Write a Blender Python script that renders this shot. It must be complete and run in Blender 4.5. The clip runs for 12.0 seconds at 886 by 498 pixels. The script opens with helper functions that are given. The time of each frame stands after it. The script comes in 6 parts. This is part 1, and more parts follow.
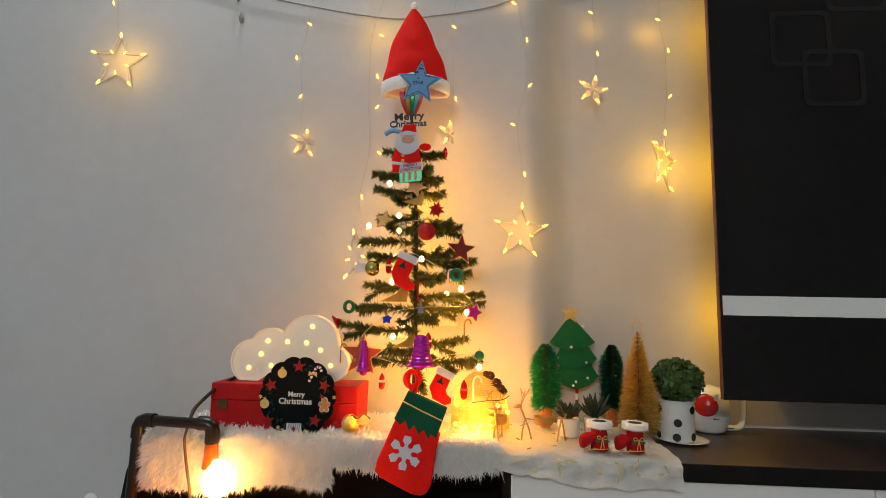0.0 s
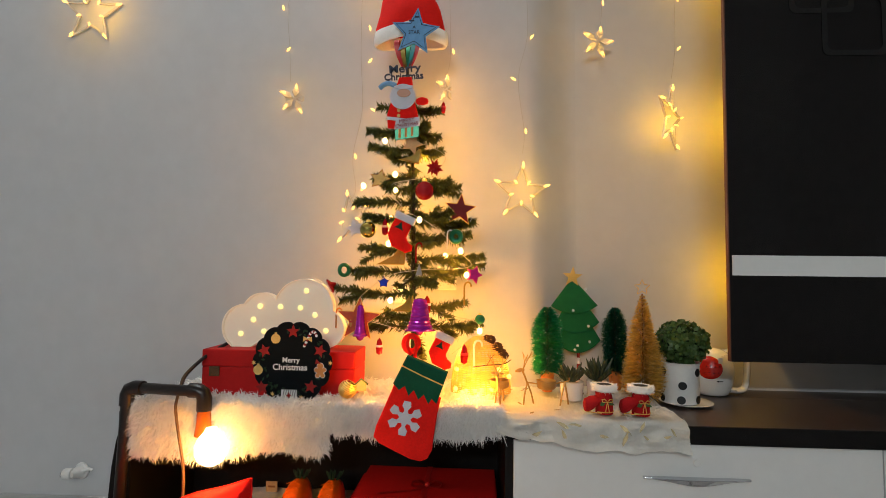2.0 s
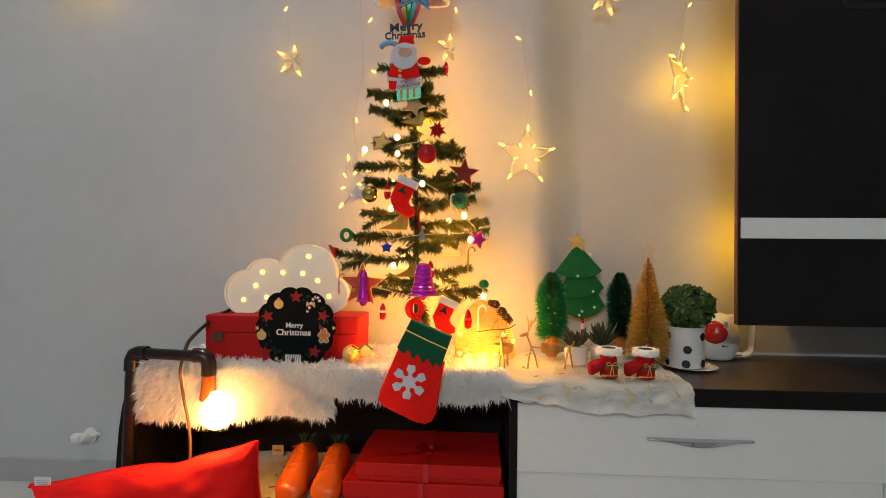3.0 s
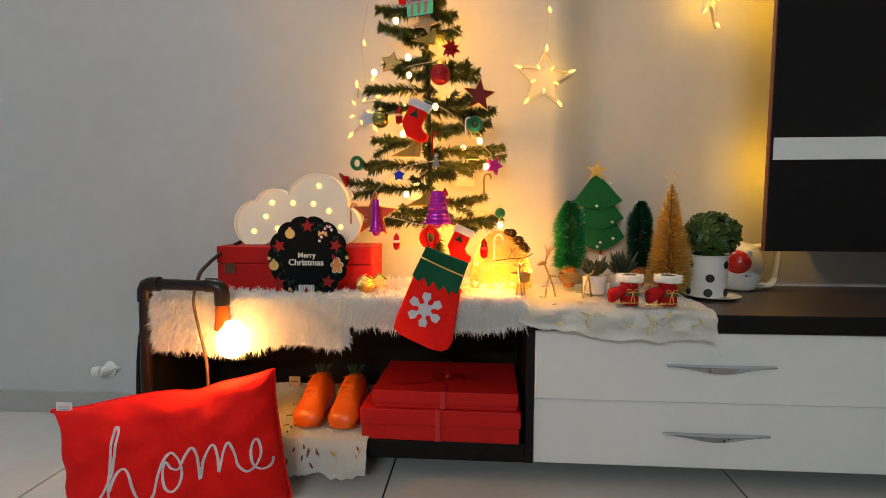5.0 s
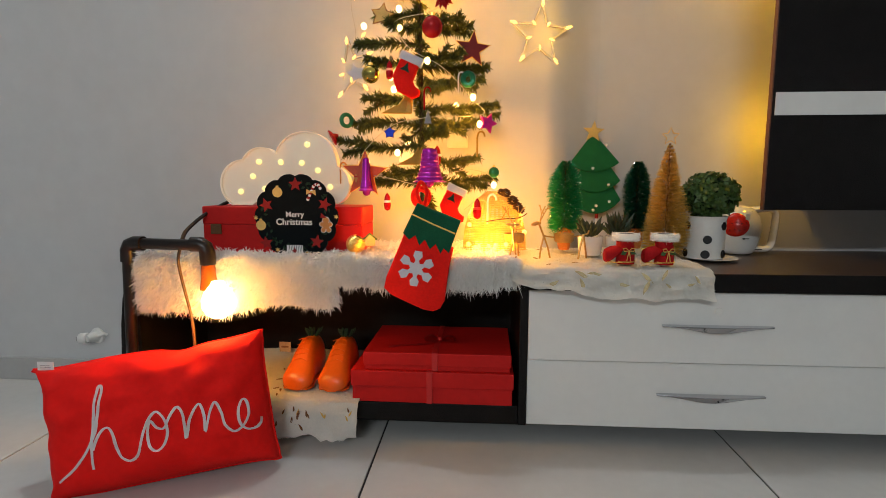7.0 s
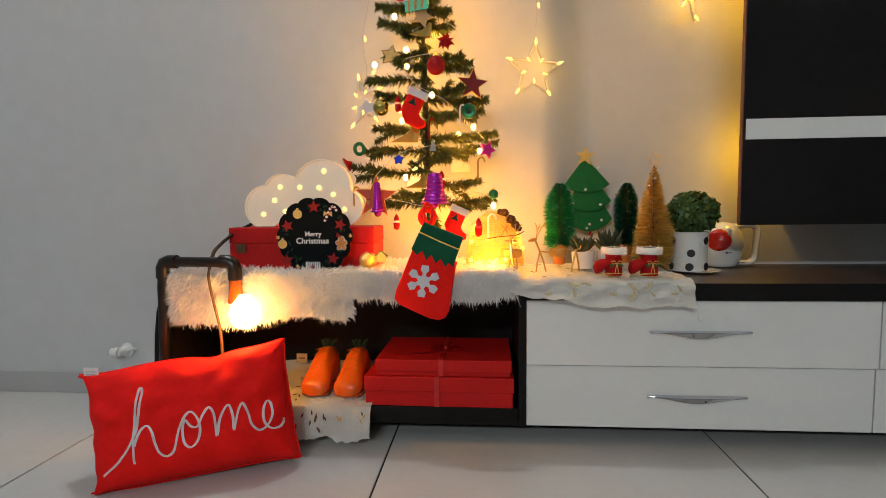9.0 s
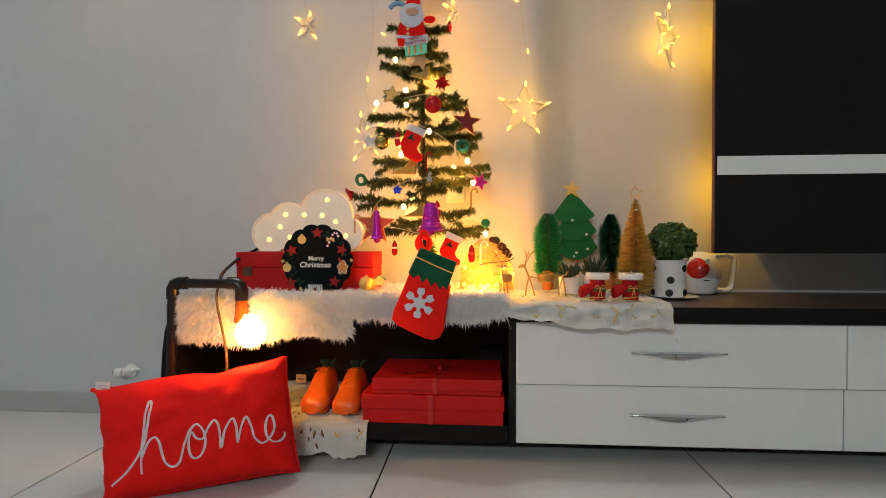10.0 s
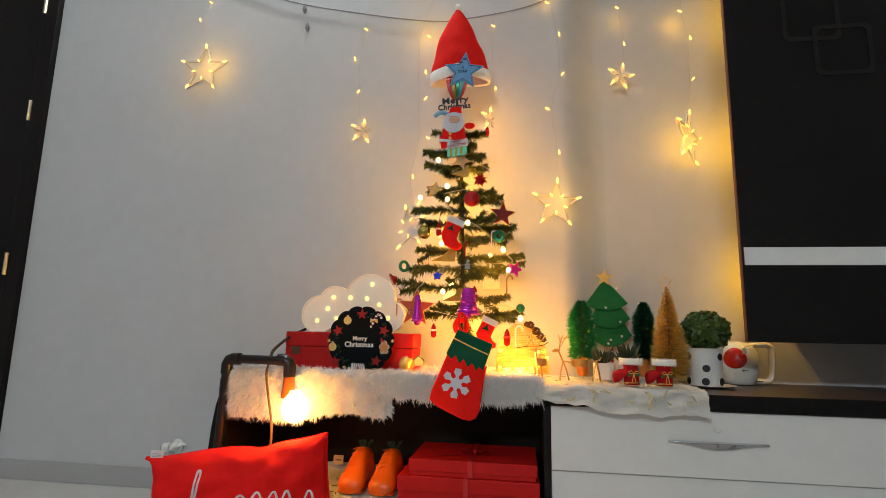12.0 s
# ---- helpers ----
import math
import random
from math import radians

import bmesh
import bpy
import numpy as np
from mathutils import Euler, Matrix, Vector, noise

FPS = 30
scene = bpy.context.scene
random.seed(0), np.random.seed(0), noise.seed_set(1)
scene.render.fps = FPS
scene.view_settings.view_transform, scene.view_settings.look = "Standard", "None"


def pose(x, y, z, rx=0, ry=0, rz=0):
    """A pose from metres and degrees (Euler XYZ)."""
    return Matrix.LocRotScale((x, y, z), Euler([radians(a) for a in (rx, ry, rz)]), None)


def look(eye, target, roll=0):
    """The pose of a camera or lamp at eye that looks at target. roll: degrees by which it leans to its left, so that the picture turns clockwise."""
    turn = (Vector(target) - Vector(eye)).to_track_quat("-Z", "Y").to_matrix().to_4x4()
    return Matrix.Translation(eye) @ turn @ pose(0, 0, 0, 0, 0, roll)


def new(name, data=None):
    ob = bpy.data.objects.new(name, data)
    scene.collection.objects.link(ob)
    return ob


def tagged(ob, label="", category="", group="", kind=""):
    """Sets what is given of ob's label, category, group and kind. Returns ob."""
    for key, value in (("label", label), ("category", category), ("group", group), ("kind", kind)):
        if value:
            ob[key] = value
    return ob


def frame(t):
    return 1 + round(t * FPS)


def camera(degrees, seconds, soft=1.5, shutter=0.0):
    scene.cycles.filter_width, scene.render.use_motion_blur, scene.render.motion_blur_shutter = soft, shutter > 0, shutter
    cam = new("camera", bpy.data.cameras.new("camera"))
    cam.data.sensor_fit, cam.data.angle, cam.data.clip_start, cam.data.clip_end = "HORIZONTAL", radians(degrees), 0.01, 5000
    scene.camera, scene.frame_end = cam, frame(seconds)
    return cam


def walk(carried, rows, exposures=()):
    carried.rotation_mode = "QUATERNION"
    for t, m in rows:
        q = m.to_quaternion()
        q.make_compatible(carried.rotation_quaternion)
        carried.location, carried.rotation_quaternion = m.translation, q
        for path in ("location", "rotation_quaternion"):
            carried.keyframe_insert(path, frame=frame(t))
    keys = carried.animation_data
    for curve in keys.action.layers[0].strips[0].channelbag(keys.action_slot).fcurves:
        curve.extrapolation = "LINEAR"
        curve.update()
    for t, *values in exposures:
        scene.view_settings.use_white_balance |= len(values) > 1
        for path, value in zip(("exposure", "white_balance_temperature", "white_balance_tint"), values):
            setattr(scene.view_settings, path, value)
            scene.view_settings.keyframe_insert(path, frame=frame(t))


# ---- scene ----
cam = camera(81.0, 12.0, soft=0.65)
METRES, EYE, TILT, LEAN, TURN = 0.533, 0.741, 0.0, 0.0, 4.0
ROWS = [
    (0.0, 0.0, 0.0, 0.0, -0.13, 6.59, -1.1),
    (0.5, -0.006, 0.0127, -0.0011, -0.69, 6.41, -1.07),
    (1.0, -0.0147, 0.0649, -0.0078, -1.03, 5.93, -0.93),
    (1.5, -0.0222, 0.0892, -0.0224, -1.02, 4.99, -0.81),
    (2.0, -0.0276, 0.1134, -0.0378, -0.89, 3.36, -0.71),
    (2.5, -0.0286, 0.1311, -0.0531, -0.8, 1.87, -0.56),
    (3.0, -0.0318, 0.1479, -0.0747, -0.62, 0.34, -0.46),
    (5.0, -0.0561, 0.2211, -0.1741, 0.39, -5.23, 0.08),
    (5.5, -0.0526, 0.2352, -0.2019, 0.18, -6.24, -0.02),
    (6.0, -0.0445, 0.2576, -0.241, -0.25, -7.1, -0.19),
    (6.5, -0.0371, 0.2666, -0.2652, -0.14, -7.49, -0.13),
    (7.0, -0.0396, 0.2667, -0.2756, -0.05, -7.22, -0.01),
    (9.0, -0.031, 0.0475, -0.2935, 0.61, -4.49, 0.66),
    (9.5, -0.0281, -0.0474, -0.3019, 0.43, -2.62, 0.46),
    (10.0, -0.0291, -0.116, -0.3249, 0.1, -0.81, 0.1),
    (10.5, -0.032, -0.1681, -0.3433, 0.86, 1.15, -0.24),
    (11.0, -0.0223, -0.2341, -0.3489, 2.1, 4.46, -0.21),
    (11.5, -0.0249, -0.2809, -0.3647, 3.37, 7.51, -0.56),
    (12.0, -0.0261, -0.2865, -0.3723, 4.13, 9.24, -1.1),
]
walk(cam, [(t, pose(0, 0, EYE, TILT, LEAN, TURN) @ pose(METRES * x, METRES * y, METRES * z, 90 + pitch, roll, yaw)) for t, x, y, z, yaw, pitch, roll in ROWS],
     ((0.0, -0.08), (3.0, -0.08), (5.0, -0.07), (7.0, -0.05), (9.0, 0.0), (12.0, 0.0)))

from mathutils.bvhtree import BVHTree

# ---------------------------------------------------------------- light
world = bpy.data.worlds.new("world")
scene.world = world
world.use_nodes = True
world.node_tree.nodes["Background"].inputs[0].default_value = (0.55, 0.62, 0.75, 1)
world.node_tree.nodes["Background"].inputs[1].default_value = 0.05


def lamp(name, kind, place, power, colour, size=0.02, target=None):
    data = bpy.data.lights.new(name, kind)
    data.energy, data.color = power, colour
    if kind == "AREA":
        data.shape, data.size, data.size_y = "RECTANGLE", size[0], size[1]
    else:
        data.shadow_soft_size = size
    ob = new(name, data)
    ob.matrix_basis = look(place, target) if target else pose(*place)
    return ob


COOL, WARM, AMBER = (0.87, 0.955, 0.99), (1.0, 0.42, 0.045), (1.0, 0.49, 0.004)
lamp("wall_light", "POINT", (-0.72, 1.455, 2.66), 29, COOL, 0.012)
lamp("room_light", "AREA", (-0.7, -3.12, 2.2), 45, COOL, (1.2, 0.1), (-0.7, 1.5, 1.6))
lamp("bulb_light", "POINT", (-0.589, 1.175, 0.335), 3.2, WARM, 0.04)
# beside tree and dome bulbs; the one at x -0.245 is added for the red box
for place, power in (((-0.11, 1.43, 0.55), 1.9), ((-0.06, 1.375, 0.745), 1.35), ((-0.22, 1.425, 0.87), 1.3), ((-0.15, 1.43, 1.03), 1.2), ((-0.01, 1.315, 0.465), 1.2), ((0.008, 1.405, 0.462), 0.3), ((-0.245, 1.285, 0.50), 0.55), ((-0.27, 1.45, 0.66), 0.5), ((0.115, 1.42, 0.515), 1.1), ((-0.055, 1.41, 1.14), 0.8), ((-0.085, 1.47, 1.27), 0.35)):
    lamp("warm_glow", "POINT", place, power, WARM, 0.012)
for place, power in (((-1.17, 1.50, 1.54), 0.36), ((0.15, 1.49, 0.99), 0.36), ((0.57, 1.58, 1.20), 0.45), ((0.75, 1.535, 1.65), 0.80), ((0.75, 1.535, 1.20), 0.95),
                     ((0.75, 1.535, 0.74), 1.05), ((-0.565, 1.50, 1.27), 0.09), ((0.35, 1.57, 1.44), 0.06), ((-0.32, 1.50, 1.62), 0.25), ((0.55, 1.625, 1.655), 0.07), ((0.10, 1.54, 1.725), 0.05), ((0.36, 1.625, 1.68), 0.05)):
    lamp("star_glow", "POINT", place, power, AMBER, 0.015)

# ---------------------------------------------------------------- materials


def mat(name, colour, rough=0.5, metal=0.0, vary=0.12, scale=12.0, bump=0.0, bump_scale=80.0, coat=0.0, sheen=0.0, stretch=(1, 1, 1), emit=0.0, glass=0.0, wear=0.0, island=0.0, thin=0.0, spec=None):
    spec = (0.5 if rough < 0.55 else 0.18) if spec is None else spec
    m = bpy.data.materials.new(name)
    m.use_nodes = True
    nodes, links = m.node_tree.nodes, m.node_tree.links
    b = nodes["Principled BSDF"]
    b.inputs["Roughness"].default_value, b.inputs["Metallic"].default_value = rough, metal
    b.inputs["Coat Weight"].default_value, b.inputs["Sheen Weight"].default_value = coat, sheen
    b.inputs["Transmission Weight"].default_value, b.inputs["Specular IOR Level"].default_value = glass, spec
    coord, mapping = nodes.new("ShaderNodeTexCoord"), nodes.new("ShaderNodeMapping")
    mapping.inputs["Scale"].default_value = stretch
    links.new(coord.outputs["Object"], mapping.inputs["Vector"])

    def noise_node(size, detail):
        n = nodes.new("ShaderNodeTexNoise")
        n.inputs["Scale"].default_value, n.inputs["Detail"].default_value = size, detail
        links.new(mapping.outputs["Vector"], n.inputs["Vector"])
        return n
    big, fine = noise_node(scale, 3), noise_node(scale * 9, 5)
    both = nodes.new("ShaderNodeMath")
    both.operation = "ADD"
    links.new(big.outputs["Fac"], both.inputs[0])
    links.new(fine.outputs["Fac"], both.inputs[1])
    value = both.outputs[0]
    if island:
        geo, extra = nodes.new("ShaderNodeNewGeometry"), nodes.new("ShaderNodeMath")
        extra.operation = "MULTIPLY_ADD"
        links.new(geo.outputs["Random Per Island"], extra.inputs[0])
        extra.inputs[1].default_value = island
        links.new(value, extra.inputs[2])
        value = extra.outputs[0]
    ramp = nodes.new("ShaderNodeMapRange")
    ramp.inputs["From Min"].default_value, ramp.inputs["From Max"].default_value = 0.55, 1.45 + island
    ramp.inputs["To Min"].default_value, ramp.inputs["To Max"].default_value = 1 - vary, 1 + vary
    links.new(value, ramp.inputs["Value"])
    mul = nodes.new("ShaderNodeVectorMath")
    mul.operation = "SCALE"
    mul.inputs[0].default_value = colour
    links.new(ramp.outputs["Result"], mul.inputs["Scale"])
    links.new(mul.outputs["Vector"], b.inputs["Base Color"])
    if wear:
        rr = nodes.new("ShaderNodeMapRange")
        rr.inputs["To Min"].default_value, rr.inputs["To Max"].default_value = max(rough - wear, 0.02), rough + wear
        links.new(big.outputs["Fac"], rr.inputs["Value"])
        links.new(rr.outputs["Result"], b.inputs["Roughness"])
    if bump:
        n, bp = noise_node(bump_scale, 4), nodes.new("ShaderNodeBump")
        bp.inputs["Strength"].default_value, bp.inputs["Distance"].default_value = bump, 0.002
        links.new(n.outputs["Fac"], bp.inputs["Height"])
        links.new(bp.outputs["Normal"], b.inputs["Normal"])
    if thin:
        soft, mix = nodes.new("ShaderNodeBsdfTranslucent"), nodes.new("ShaderNodeMixShader")
        links.new(mul.outputs["Vector"], soft.inputs["Color"])
        mix.inputs[0].default_value = thin
        links.new(b.outputs[0], mix.inputs[1])
        links.new(soft.outputs[0], mix.inputs[2])
        links.new(mix.outputs[0], nodes["Material Output"].inputs["Surface"])
    if emit:
        b.inputs["Emission Color"].default_value, b.inputs["Emission Strength"].default_value = (*colour, 1), emit
    return m


M_WALL = mat("wall_paint", (0.56, 0.565, 0.57), 0.75, vary=0.05, scale=2.5, bump=0.12, bump_scale=60)
M_CEIL = mat("ceiling_paint", (0.8, 0.8, 0.79), 0.8, vary=0.02, scale=2)
M_TILE = mat("glazed_tile", (0.60, 0.59, 0.57), 0.16, vary=0.05, scale=4, wear=0.05)
M_GROUT = mat("dark_grout", (0.03, 0.03, 0.03), 0.9)
M_SKIRT = mat("skirting_tile", (0.42, 0.415, 0.41), 0.3, vary=0.06, scale=8)
M_WENGE = mat("wenge_laminate", (0.0062, 0.0052, 0.0050), 0.5, spec=0.17, vary=0.5, scale=40, bump=0.5, bump_scale=420)
M_WENGE_TOP = mat("wenge_top", (0.036, 0.024, 0.020), 0.32, vary=0.3, scale=7, bump=0.1, bump_scale=200, stretch=(1, 8, 8))
M_EDGE = mat("brown_edge_band", (0.13, 0.050, 0.024), 0.5, vary=0.25, scale=20)
M_LINE = mat("black_gloss_inlay", (0.004, 0.004, 0.004), 0.18)
M_WHITE_LAM = mat("white_laminate", (0.80, 0.80, 0.78), 0.22, vary=0.03, scale=5, wear=0.06)
M_CHROME = mat("chrome", (0.56, 0.57, 0.60), 0.08, metal=1, vary=0.05)
M_DOOR = mat("dark_door_veneer", (0.007, 0.005, 0.005), 0.5, spec=0.2, vary=0.3, scale=5, stretch=(8, 8, 1), bump=0.15)
M_BRASS = mat("pale_brass", (0.75, 0.66, 0.45), 0.3, metal=1)
M_RED = mat("red_cotton", (0.82, 0.008, 0.006), 0.8, vary=0.12, scale=9, bump=0.5, bump_scale=700)
M_VELVET = mat("red_velvet", (0.40, 0.006, 0.008), 0.8, vary=0.2, scale=40, bump=0.5, bump_scale=600)
M_RED_FELT = mat("red_felt", (0.84, 0.012, 0.007), 0.9, vary=0.14, scale=25, bump=0.6, bump_scale=500)
M_RED_BOX = mat("red_card", (0.50, 0.010, 0.009), 0.55, vary=0.12, scale=8, bump=0.15, bump_scale=300)
M_RED_DARK = mat("dark_red_wood", (0.20, 0.008, 0.006), 0.5, vary=0.25, scale=30)
M_RED_RIB = mat("red_satin_ribbon", (0.50, 0.012, 0.012), 0.42, vary=0.1)
M_RED_GLOSS = mat("red_gloss", (0.40, 0.006, 0.010), 0.14, metal=0.35, vary=0.1)
M_BALL_GOLD = mat("olive_gold_mirror", (0.42, 0.36, 0.09), 0.14, metal=1, vary=0.1)
M_GREEN_FELT = mat("green_felt", (0.008, 0.085, 0.040), 0.9, vary=0.2, scale=30, bump=0.5, bump_scale=500)
M_WHITE_FELT = mat("white_felt", (0.62, 0.62, 0.68), 0.9, vary=0.08, scale=40, bump=0.5, bump_scale=500)
M_THREAD = mat("white_embroidery", (0.97, 0.97, 0.97), 0.7, vary=0.03, scale=60)
M_FUR = mat("white_faux_fur", (0.95, 0.93, 0.90), 0.7, vary=0.05, scale=15, island=0.35, thin=0.22)
M_FUR_BASE = mat("fur_backing", (0.88, 0.85, 0.80), 0.95, vary=0.12, scale=30)
M_PLUSH = mat("cream_plush", (0.95, 0.92, 0.86), 0.95, vary=0.06, scale=30, bump=0.35, bump_scale=200, sheen=0.3)
M_FOIL = mat("pale_gold_foil", (0.92, 0.74, 0.42), 0.25, metal=0.5, vary=0.35, scale=60)
M_GOLD = mat("gold_foil", (0.86, 0.56, 0.15), 0.32, metal=0.65, vary=0.2, scale=40)
M_BROWN_FOIL = mat("copper_feather_print", (0.22, 0.09, 0.03), 0.45, metal=0.3, vary=0.3, scale=60)
M_BLACK = mat("black_plastic", (0.010, 0.010, 0.011), 0.35, vary=0.2, scale=30, wear=0.1)
M_PIPE = mat("black_iron_pipe", (0.012, 0.008, 0.007), 0.32, metal=0.2, vary=0.3, scale=30, bump=0.15, bump_scale=150, wear=0.1)
M_AMBER_GLASS = mat("amber_plastic", (0.30, 0.070, 0.004), 0.2, vary=0.3, scale=60, coat=0.3)
M_CORD = mat("brown_cord", (0.10, 0.06, 0.035), 0.6, vary=0.3, scale=60)
M_BULB = mat("lit_bulb", (1.0, 0.62, 0.26), 0.3, emit=14)
M_LED = mat("lit_led", (1.0, 0.52, 0.10), 0.3, emit=3.6)
M_LED_TREE = mat("lit_tree_led", (1.0, 0.66, 0.24), 0.3, emit=9)
M_LED_DIM = mat("lit_led_cloud", (1.0, 0.80, 0.30), 0.4, emit=1.1)
M_CLEAR = mat("clear_plastic", (0.92, 0.88, 0.78), 0.15, glass=0.5, vary=0.03)
M_WIRE = mat("clear_wire", (0.42, 0.40, 0.36), 0.5, vary=0.1)
# a faint glow put into the plastic brightens the cloud's plate and rim
M_CLOUD = mat("cream_plastic_faint_glow", (0.93, 0.80, 0.63), 0.5, vary=0.03, emit=0.09)
M_WHITE = mat("white_plastic", (0.78, 0.77, 0.74), 0.35, vary=0.04)
M_WHITE_CER = mat("white_ceramic", (0.82, 0.81, 0.78), 0.2, vary=0.04, coat=0.4)
M_PRINT_BLACK = mat("black_printed_card", (0.004, 0.006, 0.007), 0.7, spec=0.08, vary=0.3, scale=25)
M_PRINT_GREEN = mat("dark_green_print", (0.012, 0.035, 0.016), 0.6, vary=0.3, scale=40)
M_PRINT_RED = mat("red_print", (0.30, 0.016, 0.014), 0.6, vary=0.2, scale=60)
M_PRINT_GOLD = mat("yellow_print", (0.75, 0.50, 0.16), 0.55, vary=0.2, scale=60)
M_PRINT_TAN = mat("gingerbread_print", (0.62, 0.26, 0.08), 0.6, vary=0.2, scale=60)
M_PRINT_WHITE = mat("white_print", (0.80, 0.80, 0.80), 0.6, vary=0.03)
M_PINE = mat("pine_needles", (0.098, 0.116, 0.030), 0.6, thin=0.3, vary=0.65, scale=30, island=0.8)
M_TRUNK = mat("tree_stem", (0.045, 0.038, 0.020), 0.8, vary=0.3, scale=60, bump=0.5)
M_TINSEL_G = mat("green_tinsel", (0.012, 0.26, 0.095), 0.3, metal=0.2, thin=0.25, vary=0.5, scale=60, island=0.9)
M_TINSEL_D = mat("dark_green_tinsel", (0.004, 0.075, 0.035), 0.35, metal=0.25, vary=0.5, scale=60, island=0.9)
M_TINSEL_Y = mat("gold_tinsel", (0.74, 0.48, 0.11), 0.3, metal=0.15, thin=0.4, vary=0.45, scale=60, island=0.9)
M_FOAM_GREEN = mat("green_glitter_foam", (0.008, 0.13, 0.040), 0.65, vary=0.15, scale=50, bump=0.5, bump_scale=900)
M_LEAF = mat("boxwood_leaves", (0.060, 0.125, 0.030), 0.45, thin=0.2, vary=0.45, scale=30, island=0.9)
M_SUCC = mat("succulent_leaves", (0.030, 0.048, 0.022), 0.5, vary=0.3, scale=40)
M_ORANGE = mat("glossy_orange_ceramic", (0.66, 0.105, 0.005), 0.32, vary=0.10, scale=12)
M_COPPER = mat("copper_pot", (0.62, 0.22, 0.06), 0.4, metal=0.5, vary=0.2, scale=40)
M_WICKER = mat("golden_wicker", (0.78, 0.52, 0.15), 0.5, metal=0.2, vary=0.35, scale=60)
M_CONE = mat("pinecone_brown", (0.13, 0.065, 0.03), 0.7, vary=0.4, scale=60)
M_PURPLE = mat("violet_metallic", (0.46, 0.02, 0.44), 0.2, metal=0.6, vary=0.2, scale=40)
M_MAGENTA = mat("magenta_glitter", (0.62, 0.015, 0.30), 0.35, metal=0.3, vary=0.3, scale=90)
M_BLUE = mat("blue_foil", (0.015, 0.05, 0.62), 0.25, metal=0.5, vary=0.3, scale=60)
M_STAR_BLUE = mat("pale_blue_glitter_card", (0.16, 0.36, 0.62), 0.55, vary=0.2, scale=60, bump=0.4, bump_scale=900)
M_NAVY = mat("navy_glitter", (0.003, 0.018, 0.050), 0.5, metal=0.1, vary=0.5, scale=90)
M_TEAL = mat("teal_satin", (0.03, 0.30, 0.30), 0.4, vary=0.15)
M_OLIVE = mat("olive_gold_ribbon", (0.30, 0.20, 0.025), 0.35, metal=0.3, vary=0.2, scale=25)
M_GREEN_GLOSS = mat("green_foil", (0.01, 0.16, 0.07), 0.3, metal=0.4, vary=0.3, scale=60)
M_WOOD = mat("stained_wood", (0.30, 0.13, 0.05), 0.6, vary=0.25, scale=30, stretch=(1, 1, 5))
M_PALE_WOOD = mat("pale_wood", (0.55, 0.36, 0.18), 0.6, vary=0.2, scale=30)
M_SKIN = mat("peach_print", (0.62, 0.34, 0.24), 0.6, vary=0.08)
M_GLITTER = mat("silver_glitter", (0.95, 0.90, 0.80), 0.15, metal=1)
M_RED_GLITTER = mat("red_orange_glitter", (0.52, 0.07, 0.02), 0.45, metal=0.2, vary=0.3, scale=120)
M_BRONZE = mat("dull_gold_wire", (0.46, 0.29, 0.10), 0.35, metal=0.75, vary=0.25, scale=60)
M_FRUIT = mat("red_glazed_print", (0.55, 0.016, 0.008), 0.25, vary=0.2, scale=60)
M_GREY = mat("grey_print", (0.25, 0.25, 0.26), 0.6)

# ---------------------------------------------------------------- building helpers


def world_of(ob):
    m = ob.matrix_basis.copy()
    while ob.parent:
        ob = ob.parent
        m = ob.matrix_basis @ m
    return m


def thing(name, label, category, place=(0, 0, 0), group="", turn=0, kind=""):
    ob = new(name)
    ob.empty_display_size = 0.02
    ob.matrix_basis = pose(*place, 0, 0, turn)
    return tagged(ob, label, category, group, kind)


def part(name, bm, material, parent=None, label="", smooth=False, local=False):
    """Links bm, given in the world's coordinates (or its parent's, if local), as one mesh."""
    me = bpy.data.meshes.new(name)
    if parent is not None and not local:
        bm.transform(world_of(parent).inverted())
    if smooth:
        for f in bm.faces:
            f.smooth = True
    bm.to_mesh(me)
    bm.free()
    me.materials.append(material)
    ob = new(name, me)
    if parent is not None:
        ob.parent = parent
    if smooth:
        me.set_sharp_from_angle(angle=radians(40))
    return tagged(ob, label)


def box(x0, x1, y0, y1, z0, z1, bevel=0.0, seg=2, bm=None):
    own = bmesh.new()
    bmesh.ops.create_cube(own, size=1, matrix=Matrix.Translation(((x0 + x1) / 2, (y0 + y1) / 2, (z0 + z1) / 2)) @ Matrix.Diagonal((x1 - x0, y1 - y0, z1 - z0, 1)))
    if bevel:
        bmesh.ops.bevel(own, geom=own.edges[:], offset=bevel, segments=seg, affect="EDGES", profile=0.5)
    return merge(bm, own)


def merge(bm, own):
    if bm is None:
        return own
    me = bpy.data.meshes.new("scrap")
    own.to_mesh(me)
    own.free()
    bm.from_mesh(me)
    bpy.data.meshes.remove(me)
    return bm


